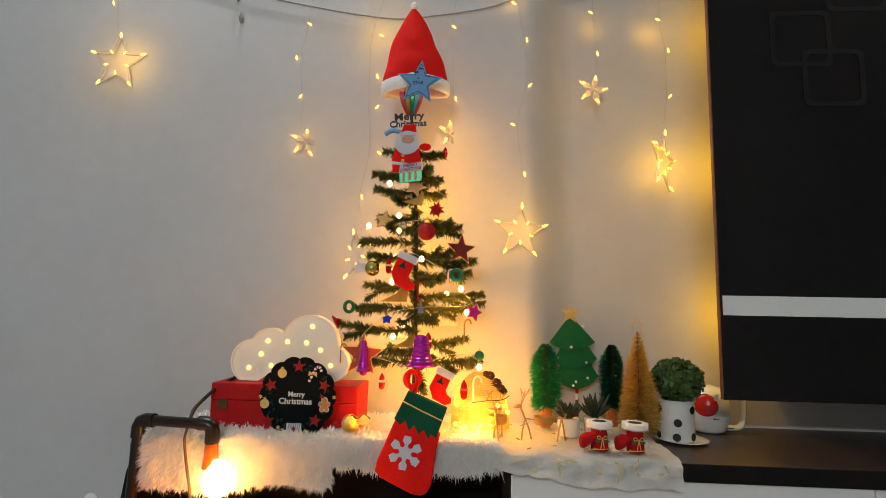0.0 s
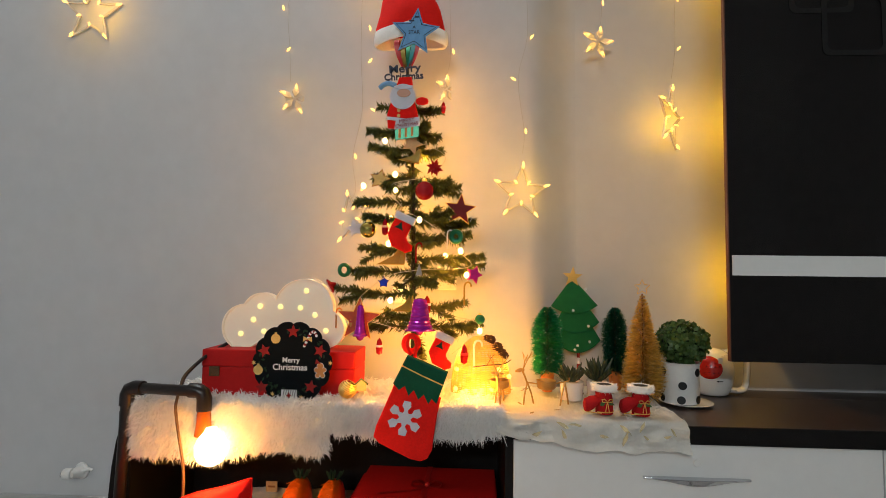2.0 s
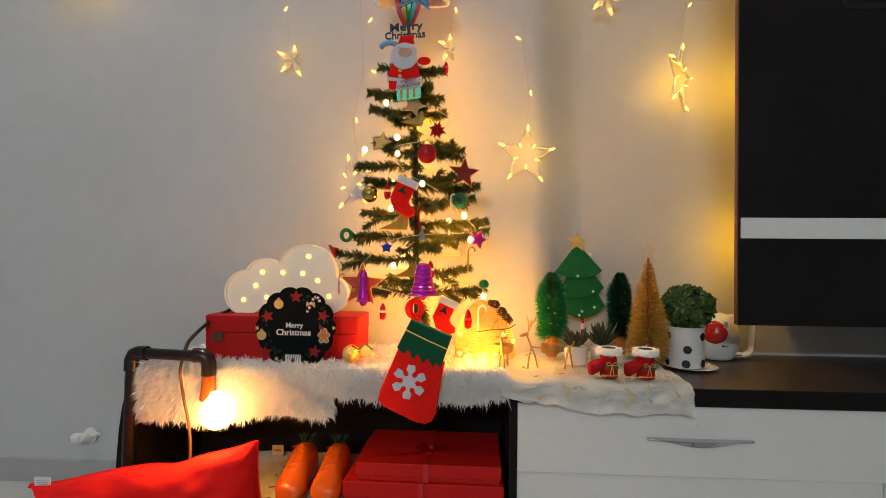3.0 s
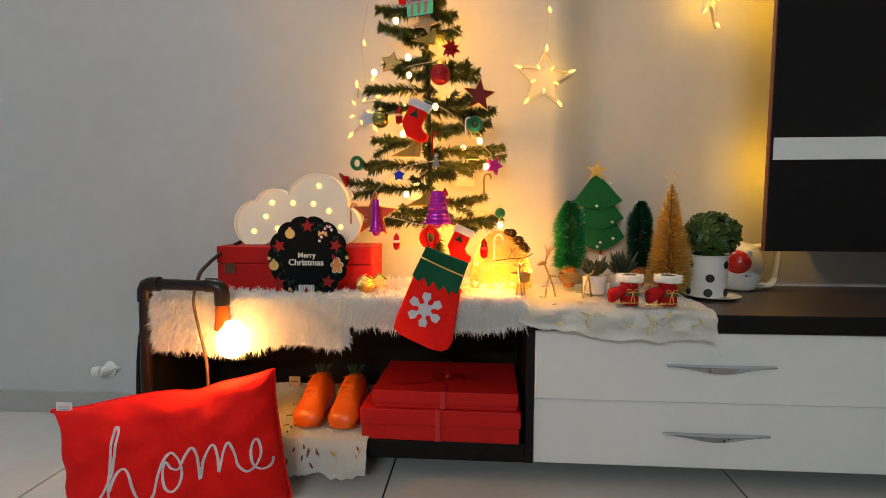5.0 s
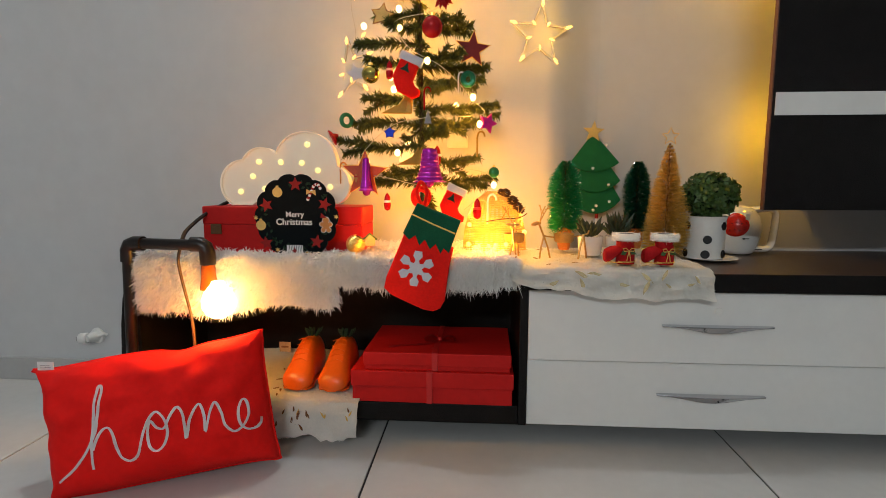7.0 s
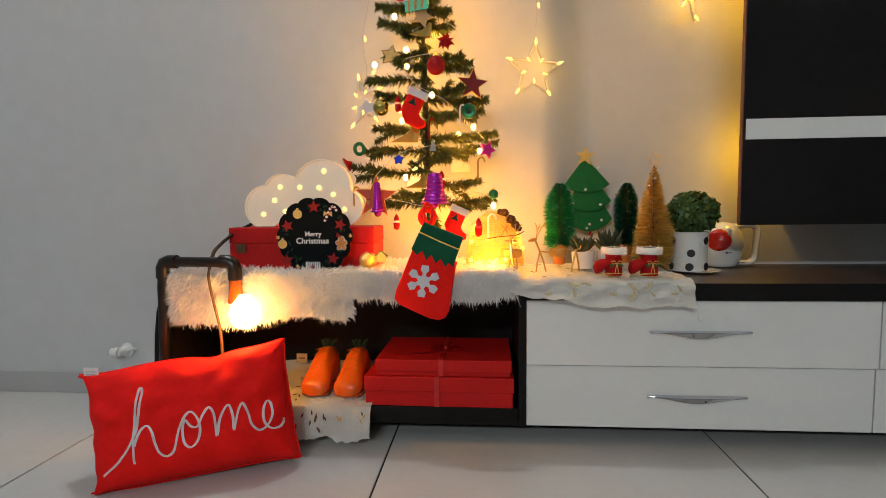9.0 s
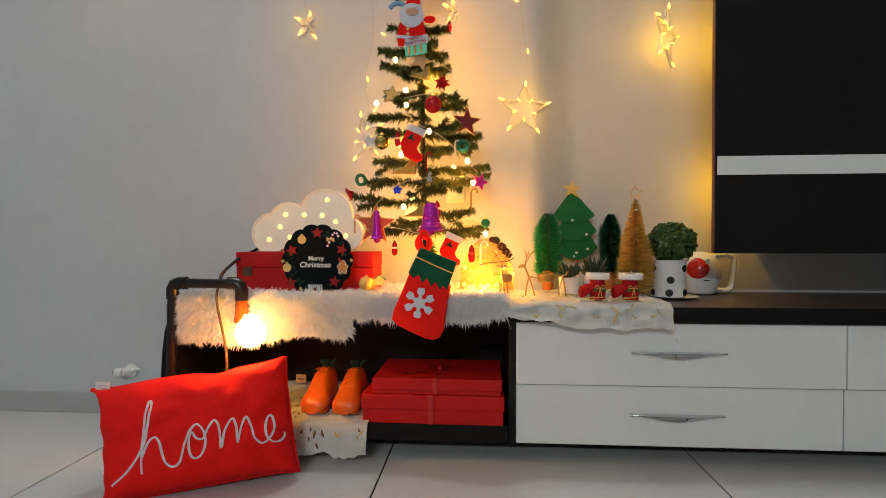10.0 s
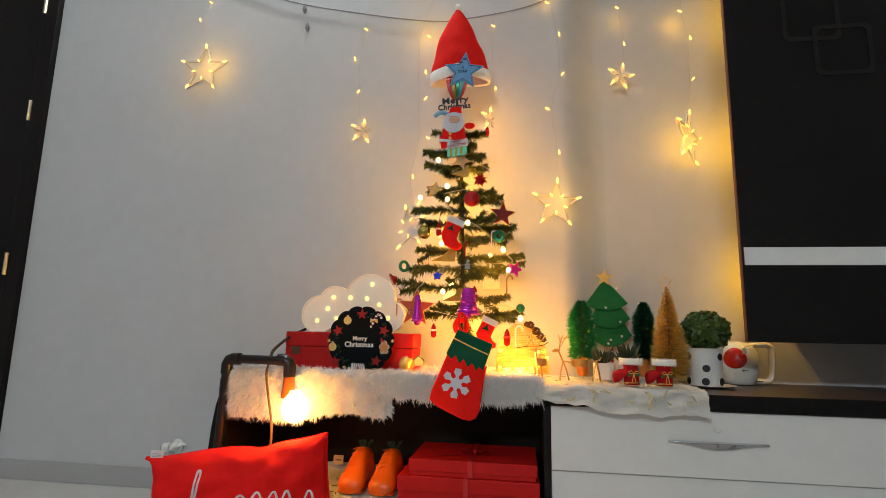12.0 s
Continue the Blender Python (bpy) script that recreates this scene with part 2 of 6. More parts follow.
def tube(points, r, seg=8, bm=None, closed=False):
    bm = bm or bmesh.new()
    pts = [Vector(p) for p in points]
    n, rings = len(pts), []
    side = None
    for i, p in enumerate(pts):
        a, b = (pts[i - 1], pts[(i + 1) % n]) if closed else (pts[max(i - 1, 0)], pts[min(i + 1, n - 1)])
        d = (b - a).normalized()
        if side is None:
            side = d.orthogonal().normalized()
        side = (side - d * side.dot(d))
        side = side.normalized() if side.length > 1e-6 else d.orthogonal().normalized()
        up, rad = d.cross(side), r[i] if isinstance(r, (list, tuple)) else r
        rings.append([bm.verts.new(p + rad * (math.cos(6.28319 * k / seg) * side + math.sin(6.28319 * k / seg) * up)) for k in range(seg)])
    for i in range(n if closed else n - 1):
        a, b = rings[i], rings[(i + 1) % n]
        for k in range(seg):
            bm.faces.new((a[k], a[(k + 1) % seg], b[(k + 1) % seg], b[k]))
    if not closed:
        bm.faces.new(rings[0][::-1]), bm.faces.new(rings[-1])
    return bm


def lathe(profile, centre, seg=24, bm=None, m=None):
    bm = bm or bmesh.new()
    base = m or Matrix.Translation(centre)
    rings = [[bm.verts.new(base @ Vector((max(r, 1e-4) * math.cos(6.28319 * k / seg), max(r, 1e-4) * math.sin(6.28319 * k / seg), z))) for k in range(seg)] for r, z in profile]
    for a, b in zip(rings, rings[1:]):
        for k in range(seg):
            bm.faces.new((a[k], a[(k + 1) % seg], b[(k + 1) % seg], b[k]))
    bm.faces.new(rings[0][::-1]), bm.faces.new(rings[-1])
    return bm


def ball(c, r, bm=None, u=14, v=9, squash=(1, 1, 1)):
    bm = bm or bmesh.new()
    bmesh.ops.create_uvsphere(bm, u_segments=u, v_segments=v, radius=r, matrix=Matrix.Translation(c) @ Matrix.Diagonal((*squash, 1)))
    return bm


def prism(pts, depth, m=None, bevel=0.0, bm=None):
    """A flat shape, given in x and z, of that depth; its front (-y) lies at y = 0 of m."""
    own = bmesh.new()
    m = m or Matrix()
    front = [own.verts.new((x, 0, z)) for x, z in pts]
    back = [own.verts.new((x, depth, z)) for x, z in pts]
    own.faces.new(front), own.faces.new(back[::-1])
    n = len(pts)
    for i in range(n):
        own.faces.new((front[i], back[i], back[(i + 1) % n], front[(i + 1) % n]))
    bmesh.ops.recalc_face_normals(own, faces=own.faces[:])
    if bevel:
        f = [e for e in own.edges if abs(e.verts[0].co.y) < 1e-6 and abs(e.verts[1].co.y) < 1e-6]
        bmesh.ops.bevel(own, geom=f, offset=bevel, segments=2, affect="EDGES", profile=0.5)
    own.transform(m)
    return merge(bm, own)


def star_shape(big, small, points=5, turn=0.0):
    return [((big if i % 2 == 0 else small) * math.sin(math.pi * i / points + turn), (big if i % 2 == 0 else small) * math.cos(math.pi * i / points + turn)) for i in range(2 * points)]


def round_shape(r, n=20, sx=1.0, sz=1.0):
    return [(r * sx * math.sin(6.28319 * i / n), r * sz * math.cos(6.28319 * i / n)) for i in range(n)]


def curve_through(points, steps=8):
    """Points on a smooth line through the given ones."""
    p = [Vector(q) for q in points]
    out = []
    for i in range(len(p) - 1):
        a, b, c, d = p[max(i - 1, 0)], p[i], p[i + 1], p[min(i + 2, len(p) - 1)]
        for k in range(steps):
            t = k / steps
            out.append(0.5 * (2 * b + (c - a) * t + (2 * a - 5 * b + 4 * c - d) * t * t + (3 * b - a - 3 * c + d) * t ** 3))
    return out + [p[-1]]


def lettering(name, body, size, m, material, parent, depth=0.0006, wide=1.0, bold=0.0):
    data = bpy.data.curves.new(name, "FONT")
    data.body, data.size, data.extrude, data.align_x, data.align_y = body, size, depth, "CENTER", "CENTER"
    data.resolution_u, data.offset = 3, bold
    ob = bpy.data.objects.new(name, data)
    scene.collection.objects.link(ob)
    bpy.context.view_layer.update()
    me = bpy.data.meshes.new_from_object(ob.evaluated_get(bpy.context.evaluated_depsgraph_get()))
    bpy.data.objects.remove(ob)
    bm = bmesh.new()
    bm.from_mesh(me)
    bpy.data.meshes.remove(me)
    bm.transform(m @ Matrix.Diagonal((wide, 1, 1, 1)) @ pose(0, 0, 0))
    return part(name, bm, material, parent)


def strands(name, roots, ways, lengths, width, material, parent, droop=0.3, label=""):
    """Many fine tapered hairs: roots and unit directions as arrays."""
    n = len(roots)
    side = np.cross(ways, np.random.normal(size=(n, 3)))
    side /= np.linalg.norm(side, axis=1)[:, None] + 1e-9
    mid = roots + ways * lengths[:, None] * 0.55
    tip = roots + ways * lengths[:, None]
    tip[:, 2] -= droop * lengths
    mid[:, 2] -= droop * lengths * 0.3
    w = width / 2
    verts = np.stack([roots - side * w, roots + side * w, mid - side * w * 0.8, mid + side * w * 0.8, tip], 1)
    base = np.arange(n)[:, None] * 5
    quads, tris = base + np.array([0, 1, 3, 2]), base + np.array([2, 3, 4])
    inv = np.array(world_of(parent).inverted()) if parent is not None else np.eye(4)
    verts = verts.reshape(-1, 3) @ inv[:3, :3].T + inv[:3, 3]
    me = bpy.data.meshes.new(name)
    me.from_pydata(verts.tolist(), [], quads.tolist() + tris.tolist())
    me.materials.append(material)
    ob = new(name, me)
    ob.parent = parent
    return tagged(ob, label, kind="stuff")


def fuzz(name, bm, n, long, width, material, parent, down=0.25, spread=0.8):
    """A short nap all over a mesh that is still a bmesh."""
    tris = np.array([[tuple(v.co) for v in t] for t in ([l.vert for l in q] for q in bm.calc_loop_triangles())])
    a, b, c = tris[:, 0], tris[:, 1], tris[:, 2]
    cross = np.cross(b - a, c - a)
    size = np.linalg.norm(cross, axis=1)
    pick = np.random.choice(len(tris), n, p=size / size.sum())
    r, s = np.sqrt(np.random.rand(n)), np.random.rand(n)
    roots = a[pick] * (1 - r)[:, None] + b[pick] * (r * (1 - s))[:, None] + c[pick] * (r * s)[:, None]
    ways = cross[pick] / size[pick][:, None] + spread * np.random.normal(size=(n, 3)) * 0.5
    ways[:, 2] -= down
    ways /= np.linalg.norm(ways, axis=1)[:, None]
    return roots, ways, long * (0.5 + 0.8 * np.random.rand(n))


# ---------------------------------------------------------------- the room
WALL, NICHE, STEP, CEILING = 1.578, 1.665, 0.20, 2.72
bm = bmesh.new()
plan = [(-1.878, 1.90), (-1.878, WALL), (STEP - 0.06, WALL)]
for k in range(1, 17):
    t = k / 16
    plan.append((STEP - 0.06 + 0.160 * t, WALL + (NICHE - WALL) * t * t * (3 - 2 * t)))
plan.append((STEP + 0.100, 1.90))
low, high = [[bm.verts.new((x, y, z)) for x, y in plan] for z in (0, CEILING)]
bm.faces.new(low), bm.faces.new(high[::-1])
for k in range(len(plan)):
    j = (k + 1) % len(plan)
    bm.faces.new((low[k], high[k], high[j], low[j]))
bmesh.ops.recalc_face_normals(bm, faces=bm.faces[:])
tagged(part("wall_north", bm, M_WALL, smooth=True), "plain pale grey painted wall behind the tree", "wall", kind="structure")
tagged(part("wall_niche", box(STEP + 0.100, 2.947, NICHE, 1.90, 0, CEILING), M_WALL), "pale grey painted recessed wall beside the dark panel", "wall", kind="structure")
tagged(part("wall_west", box(-3.6, -3.457, -3.183, 1.90, 0, CEILING), M_WALL), "plain painted side wall", "wall", kind="structure")
tagged(part("wall_east", box(2.947, 3.1, -3.183, 1.90, 0, CEILING), M_WALL), "plain painted side wall", "wall", kind="structure")
tagged(part("wall_south", box(-3.6, 3.1, -3.33, -3.183, 0, CEILING), M_WALL), "plain painted wall behind the viewer", "wall", kind="structure")
tagged(part("wall_door_side", box(-3.457, -2.86, WALL, 1.90, 0, CEILING, bm=box(-2.86, -1.878, WALL, 1.90, 2.10, CEILING)), M_WALL), "pale painted wall round the door", "wall", kind="structure")
tagged(part("ceiling", box(-3.6, 3.1, -3.33, 1.90, CEILING, CEILING + 0.1), M_CEIL), "plain white ceiling", "ceiling", kind="structure")
floor = tagged(part("floor", box(-3.6, 3.1, -3.33, 1.90, -0.1, -0.003), M_GROUT), "large pale glazed floor tiles with thin dark joints", "floor", kind="structure")
TILE, JOINT = 0.8005, 0.0022
tile_mesh = None
for i in range(-4, 4):
    for j in range(-5, 1):
        x0, y0 = -0.255 + i * TILE, 1.62 - TILE + j * TILE
        if tile_mesh is None:
            first = part("tile", box(JOINT, TILE - JOINT, JOINT, TILE - JOINT, -0.008, 0.0, 0.001, 1), M_TILE, floor, local=True)
            tile_mesh = first.data
            tile_ob = first
        else:
            tile_ob = new("tile", tile_mesh)
            tile_ob.parent = floor
        tile_ob.matrix_basis = pose(x0, y0, 0)
tagged(part("baseboard", box(-1.878, -0.78, WALL - 0.010, WALL, 0.0005, 0.068, 0.001, 1), M_SKIRT), "low grey tile skirting along the wall", "baseboard", kind="structure")

door = thing("door_1", "dark veneered door with brass hinges, closed", "door", (-2.4, WALL, 0), kind="structure")
part("door_frame", box(-1.944, -1.880, WALL - 0.022, WALL + 0.10, 0, 2.10, 0.002, bm=box(-2.86, -2.80, WALL - 0.022, WALL + 0.10, 0, 2.10, 0.002, bm=box(-2.80, -1.944, WALL - 0.022, WALL + 0.10, 2.035, 2.10, 0.002))), M_DOOR, door)
part("door_leaf", box(-2.797, -1.947, WALL - 0.010, WALL + 0.03, 0.006, 2.032, 0.002), M_DOOR, door)
for z in (0.25, 0.773, 1.392, 1.86):
    part("hinge", tube([(-1.937, WALL - 0.026, z - 0.042), (-1.937, WALL - 0.026, z + 0.042)], 0.0065, 8), M_BRASS, door, "pale brass hinge")

# ---------------------------------------------------------------- the wall panel
panel = thing("wall_panel", "dark wenge laminate wall panel with a white stripe", "wall panel", (1.2, 1.33, 0.536))
part("board", box(0.5945, 2.2, 1.328, 1.341, 0.536, 2.30, 0.001, 1), M_WENGE, panel)
part("edge_band", box(0.5920, 0.5945, 1.3285, 1.341, 0.5365, 2.30), M_EDGE, panel, "brown edge banding")
# unseen box added behind the board; keeps the amber glow off the wall below
part("unseen_backing_box", box(0.86, 2.1, 1.3415, NICHE, 0.545, 2.2), M_WENGE, panel)
part("stripe", box(0.600, 2.2, 1.3255, 1.329, 0.739, 0.787), M_WHITE_LAM, panel, "white laminate stripe")


def rounded_frame(cx, cz, half, wide, y, corner=0.018):
    pts = []
    for sx, sz, a0 in ((1, 1, 0), (-1, 1, 90), (-1, -1, 180), (1, -1, 270)):
        for k in range(5):
            a = radians(a0 + 22.5 * k)
            pts.append((cx + sx * (half - corner) + corner * math.cos(a), y, cz + sz * (half - corner) + corner * math.sin(a)))
    bm = bmesh.new()
    inner = [bm.verts.new((cx + (p[0] - cx) * (1 - wide / half), y, cz + (p[2] - cz) * (1 - wide / half))) for p in pts]
    outer = [bm.verts.new(p) for p in pts]
    back = [bm.verts.new((v.co.x, y + 0.004, v.co.z)) for v in outer]
    back_in = [bm.verts.new((v.co.x, y + 0.004, v.co.z)) for v in inner]
    n = len(pts)
    for i in range(n):
        j = (i + 1) % n
        bm.faces.new((inner[i], inner[j], outer[j], outer[i])), bm.faces.new((outer[i], outer[j], back[j], back[i])), bm.faces.new((inner[j], inner[i], back_in[i], back_in[j]))
    bmesh.ops.recalc_face_normals(bm, faces=bm.faces[:])
    return bm


for cx, cz, y in ((0.822, 1.452, 1.3262), (0.897, 1.346, 1.3254), (0.965, 1.60, 1.3262)):
    part("square_inlay", rounded_frame(cx, cz, 0.076, 0.013, y), M_LINE, panel, "glossy black square outline")

# ---------------------------------------------------------------- the low unit
FRONT = 1.262
unit = thing("media_unit", "low dark wenge media unit with an open bay", "media unit", (0, 1.45, 0))
part("left_side", prism([(-0.815, 0), (-0.815, 0.364), (-0.844, 0.364), (-0.854, 0.33), (-0.862, 0.27), (-0.868, 0.18), (-0.866, 0)], 0.29, Matrix.Translation((0, FRONT + 0.004, 0))), M_WENGE, unit)
part("bay_floor", box(-0.814, 0.060, FRONT + 0.002, WALL - 0.012, 0.052, 0.096, 0.002), M_WENGE, unit)
part("bay_back", box(-0.814, 0.060, WALL - 0.024, WALL - 0.013, 0.097, 0.364), M_WENGE, unit)
part("bay_side", box(0.0605, 0.0785, FRONT + 0.001, WALL - 0.012, 0.052, 0.364, 0.001, 1), M_WENGE, unit)
part("plinth", box(-0.70, 2.1, 1.42, 1.56, 0.0, 0.052), M_WENGE, unit)
top = thing("worktop", "dark wenge worktop of the low media unit", "worktop", (0.6, 1.42, 0.365))
part("board", box(-0.838, 2.2, FRONT - 0.010, NICHE - 0.102, 0.365, 0.405, 0.0015, 1, bm=box(STEP + 0.001, 2.2, NICHE - 0.102, NICHE - 0.001, 0.365, 0.405)), M_WENGE_TOP, top)
part("front_edge", box(-0.838, 2.2, FRONT - 0.0125, FRONT - 0.010, 0.3655, 0.4045, 0.0006, 1), M_WENGE, top, "dark edge banding")


def handle(bm_z, proud, x0, x1):
    n, pts = 14, []
    for i in range(n + 1):
        t = i / n
        pts.append((x0 + (x1 - x0) * t, bm_z + 0.003))
    for i in range(n, -1, -1):
        t = i / n
        pts.append((x0 + (x1 - x0) * t, bm_z - 0.001 - 0.013 * math.sin(math.pi * t) ** 2.6))
    bm = prism(pts, 0.022, Matrix.Translation((0, FRONT - 0.0235, 0)), 0.0012)
    for v in bm.verts:
        t = (v.co.x - x0) / (x1 - x0)
        if v.co.y < FRONT - 0.012:
            v.co.y += 0.014 * (1 - math.sin(math.pi * min(max(t, 0), 1)) ** 0.8)
            if v.co.z < bm_z:
                v.co.y += 0.011 * math.sin(math.pi * min(max(t, 0), 1))
        v.co.y += proud
    return bm


for x0, x1, grip in ((0.080, 0.8765, (0.364, 0.594)), (0.8795, 1.676, (1.163, 1.393))):
    chest = thing("drawer_unit", "white glossy two-drawer cabinet with chrome bow handles", "drawer unit", ((x0 + x1) / 2, 1.45, 0.052), "drawer units")
    part("carcass", box(x0, x1, FRONT + 0.027, WALL - 0.02, 0.054, 0.362), M_WENGE, chest)
    for z0, z1, hz in ((0.0515, 0.2035, 0.131), (0.2066, 0.3635, 0.290)):
        proud = -0.003 if z0 > 0.1 else 0.008
        drawer = part("drawer_front", box(x0, x1, FRONT + proud, FRONT + proud + 0.018, z0, z1, 0.0012, 1), M_WHITE_LAM, chest)
        part("handle", handle(hz, proud, *grip), M_CHROME, drawer, "chrome bow handle")
tagged(part("sticker", lathe([(0.0085, 0), (0.0085, 0.0015), (0.007, 0.0025)], (0, 0, 0), 20, m=Matrix.Translation((0.482, FRONT - 0.0032, 0.323)) @ pose(0, 0, 0, 90)), M_WHITE), "small round white bumper on the drawer front", "bumper")

# ---------------------------------------------------------------- throws on the unit


def throw(name, label, x0, x1, back, low, ripple, material, parent_kind="throw", thick=0.016, lift=0.0, flare=0.0):
    """A cloth that lies on the worktop and hangs over its front edge. low(x): the height of the hem."""
    ob = thing(name, label, parent_kind, ((x0 + x1) / 2, 1.4, 0.405))
    bm, nx = bmesh.new(), max(int((x1 - x0) / 0.008), 10)
    rows = []
    for i in range(nx + 1):
        x = x0 + (x1 - x0) * i / nx
        line, drop = [], 0.415 - low(x)
        for k in range(13):
            y = back - (back - (FRONT - 0.004)) * k / 12
            line.append((x, y, 0.408 + thick + lift + 0.6 * ripple * noise.noise((x * 24, y * 24, 3.1))))
        for k in range(1, 5):
            a = radians(22.5 * k)
            line.append((x, FRONT - 0.004 - (thick + 0.012) * math.sin(a), 0.408 + (thick + lift) * math.cos(a) + 0.5 * ripple * noise.noise((x * 16, FRONT * 16, 3.1)) * math.cos(a)))
        for k in range(1, 11):
            line.append((x + 0.3 * ripple * noise.noise((x * 9, k, 1)), FRONT - 0.016 - thick - flare * (k / 10) ** 0.8 + ripple * (0.9 * noise.noise((x * 20, k * 0.2, 7.7)) + 0.5 * noise.noise((x * 38 + k * 0.2, k * 0.2, 2.7))), 0.408 - drop * k / 10))
        rows.append([bm.verts.new(p) for p in line])
    for a, b in zip(rows, rows[1:]):
        for k in range(len(a) - 1):
            bm.faces.new((a[k], a[k + 1], b[k + 1], b[k]))
    res = bmesh.ops.solidify(bm, geom=bm.faces[:], thickness=-0.006)
    bmesh.ops.recalc_face_normals(bm, faces=bm.faces[:])
    return ob, bm


def fur_throw(label, x0, x1, back, low, count, long):
    ob, bm = throw("fur_throw", label, x0, x1, back, low, 0.004, M_FUR_BASE, "fur throw", 0.004, 0.008)
    tufts, each = count // 18, 18
    pick = np.random.rand(tufts, 3)
    xs = x0 - 0.004 + (x1 - x0 + 0.008) * pick[:, 0]
    lows = np.array([low(float(x)) for x in xs])
    hang = pick[:, 1] < 0.62
    ys = np.where(hang, FRONT - 0.020 + 0.004 * np.random.rand(tufts), FRONT - 0.02 + (back - FRONT + 0.02) * pick[:, 2])
    zs = np.where(hang, lows + (0.430 - lows) * pick[:, 2] + 0.004, 0.424)
    lean = 0.75 * np.random.normal(size=tufts)
    ends = np.clip((np.abs(xs - (x0 + x1) / 2) / ((x1 - x0) / 2) - 0.92) * 12, 0, 1) * np.sign(xs - (x0 + x1) / 2)
    ways = np.stack([lean + 0.7 * ends, np.where(hang, -0.85, -0.25) + 0.35 * np.random.normal(size=tufts),
                     np.where(hang, -0.32, 0.45) + 0.42 * np.random.normal(size=tufts)], 1)
    ways /= np.linalg.norm(ways, axis=1)[:, None]
    size = np.repeat(long * (0.65 + 0.6 * np.random.rand(tufts)), each)
    count = tufts * each
    roots = np.repeat(np.stack([xs, ys, zs], 1), each, 0) + 0.0042 * np.random.normal(size=(count, 3)) * (1, 0.3, 1)
    ways = np.repeat(ways, each, 0) + 0.28 * np.random.normal(size=(count, 3))
    ways /= np.linalg.norm(ways, axis=1)[:, None]
    part("backing", bm, M_FUR_BASE, ob, smooth=True)
    strands("fur", roots, ways, size * (0.65 + 0.5 * np.random.rand(count)), 0.0027, M_FUR, ob, 0.25)
    return ob


fur_throw("long white faux fur throw glowing under the lamp", -0.785, -0.352, 1.50,
          lambda x: 0.302 + 0.030 * (x + 0.785) / 0.43 + 0.008 * math.sin(x * 23), 52000, 0.021)
fur_throw("white faux fur runner under the tree", -0.355, 0.045, 1.55,
          lambda x: 0.380 - 0.006 * math.sin((x + 0.35) * 7.8) + 0.003 * math.sin(x * 40), 48000, 0.023)

ob, bm = throw("plush_throw", "cream plush throw with gold foil feathers", 0.040, 0.456, 1.60, lambda x: 0.392 - 0.030 * min(max((x - 0.05) / 0.2, 0), 1) + 0.004 * math.sin(x * 50) + 0.004 * noise.noise((x * 40, 0, 4)), 0.015, M_PLUSH, "plush throw", 0.008, 0.0, 0.020)
skin = BVHTree.FromBMesh(bm)
nap = fuzz("nap", bm, 9000, 0.0045, 0.0011, M_FUR, ob)
throw_part = part("cloth", bm, M_PLUSH, ob, smooth=True)
strands("nap", *nap, 0.0012, M_FUR, throw_part, 0.1)


def feather(m, long, material, parent):
    pts = [(-0.5 * long, 0), (-0.3 * long, 0.10 * long), (0.0, 0.14 * long), (0.3 * long, 0.07 * long), (0.5 * long, 0.02 * long), (0.2 * long, -0.12 * long), (-0.1 * long, -0.09 * long)]
    return part("feather", prism(pts, 0.0012, m), material, parent, "shiny foil feather")


rnd = random.Random(5)
for i in range(11):
    x, z = 0.12 + 0.32 * rnd.random(), 0.376 + 0.030 * rnd.random()
    hit = skin.ray_cast((x, 1.0, z), (0, 1, 0))[0]
    if hit is None:
        continue
    feather(pose(x, hit.y - 0.0022, z, 0, rnd.uniform(-70, 70), 0), rnd.uniform(0.020, 0.036), M_FOIL, ob)
for i in range(20):
    x, y = 0.07 + 0.37 * rnd.random(), 1.265 + 0.3 * rnd.random()
    hit = skin.ray_cast((x, y, 1.0), (0, 0, -1))[0]
    feather(pose(x, y, hit.z + 0.0020, -90, 0, rnd.uniform(0, 180)), rnd.uniform(0.014, 0.026), M_FOIL, ob)

# cloth in the open bay
ob = thing("plush_mat", "cream plush mat with copper feathers hanging from the bay", "plush mat", (-0.47, 1.35, 0.098))
bm, rows = bmesh.new(), []
for i in range(61):
    x = -0.66 + 0.36 * i / 60
    line = [(x, 1.53 - 0.27 * k / 10, 0.1045 + 0.003 * noise.noise((x * 20, k, 0)) + 0.026 * max(0, (3 - k) / 3) ** 2) for k in range(11)]
    line += [(x, 1.245, 0.100), (x, 1.240, 0.092)]
    hem = 0.026 + 0.016 * noise.noise((i * 0.11, 2.2, 0)) + 0.008 * noise.noise((i * 0.5, 7.2, 0))
    line += [(x + 0.004 * noise.noise((x * 14, k, 5)), 1.238 - 0.010 * noise.noise((x * 22, k * 0.3, 2)) - 0.004 - 0.0025 * k, 0.092 + (hem - 0.092) * k / 7) for k in range(1, 8)]
    rows.append([bm.verts.new(p) for p in line])
for a, b in zip(rows, rows[1:]):
    for k in range(len(a) - 1):
        bm.faces.new((a[k], a[k + 1], b[k + 1], b[k]))
bmesh.ops.solidify(bm, geom=bm.faces[:], thickness=-0.005)
bmesh.ops.recalc_face_normals(bm, faces=bm.faces[:])
nap = fuzz("nap", bm, 8000, 0.0045, 0.0011, M_FUR, ob)
mat_skin = BVHTree.FromBMesh(bm)
cloth = part("cloth", bm, M_PLUSH, ob, smooth=True)
strands("nap", *nap, 0.0012, M_FUR, cloth, 0.1)
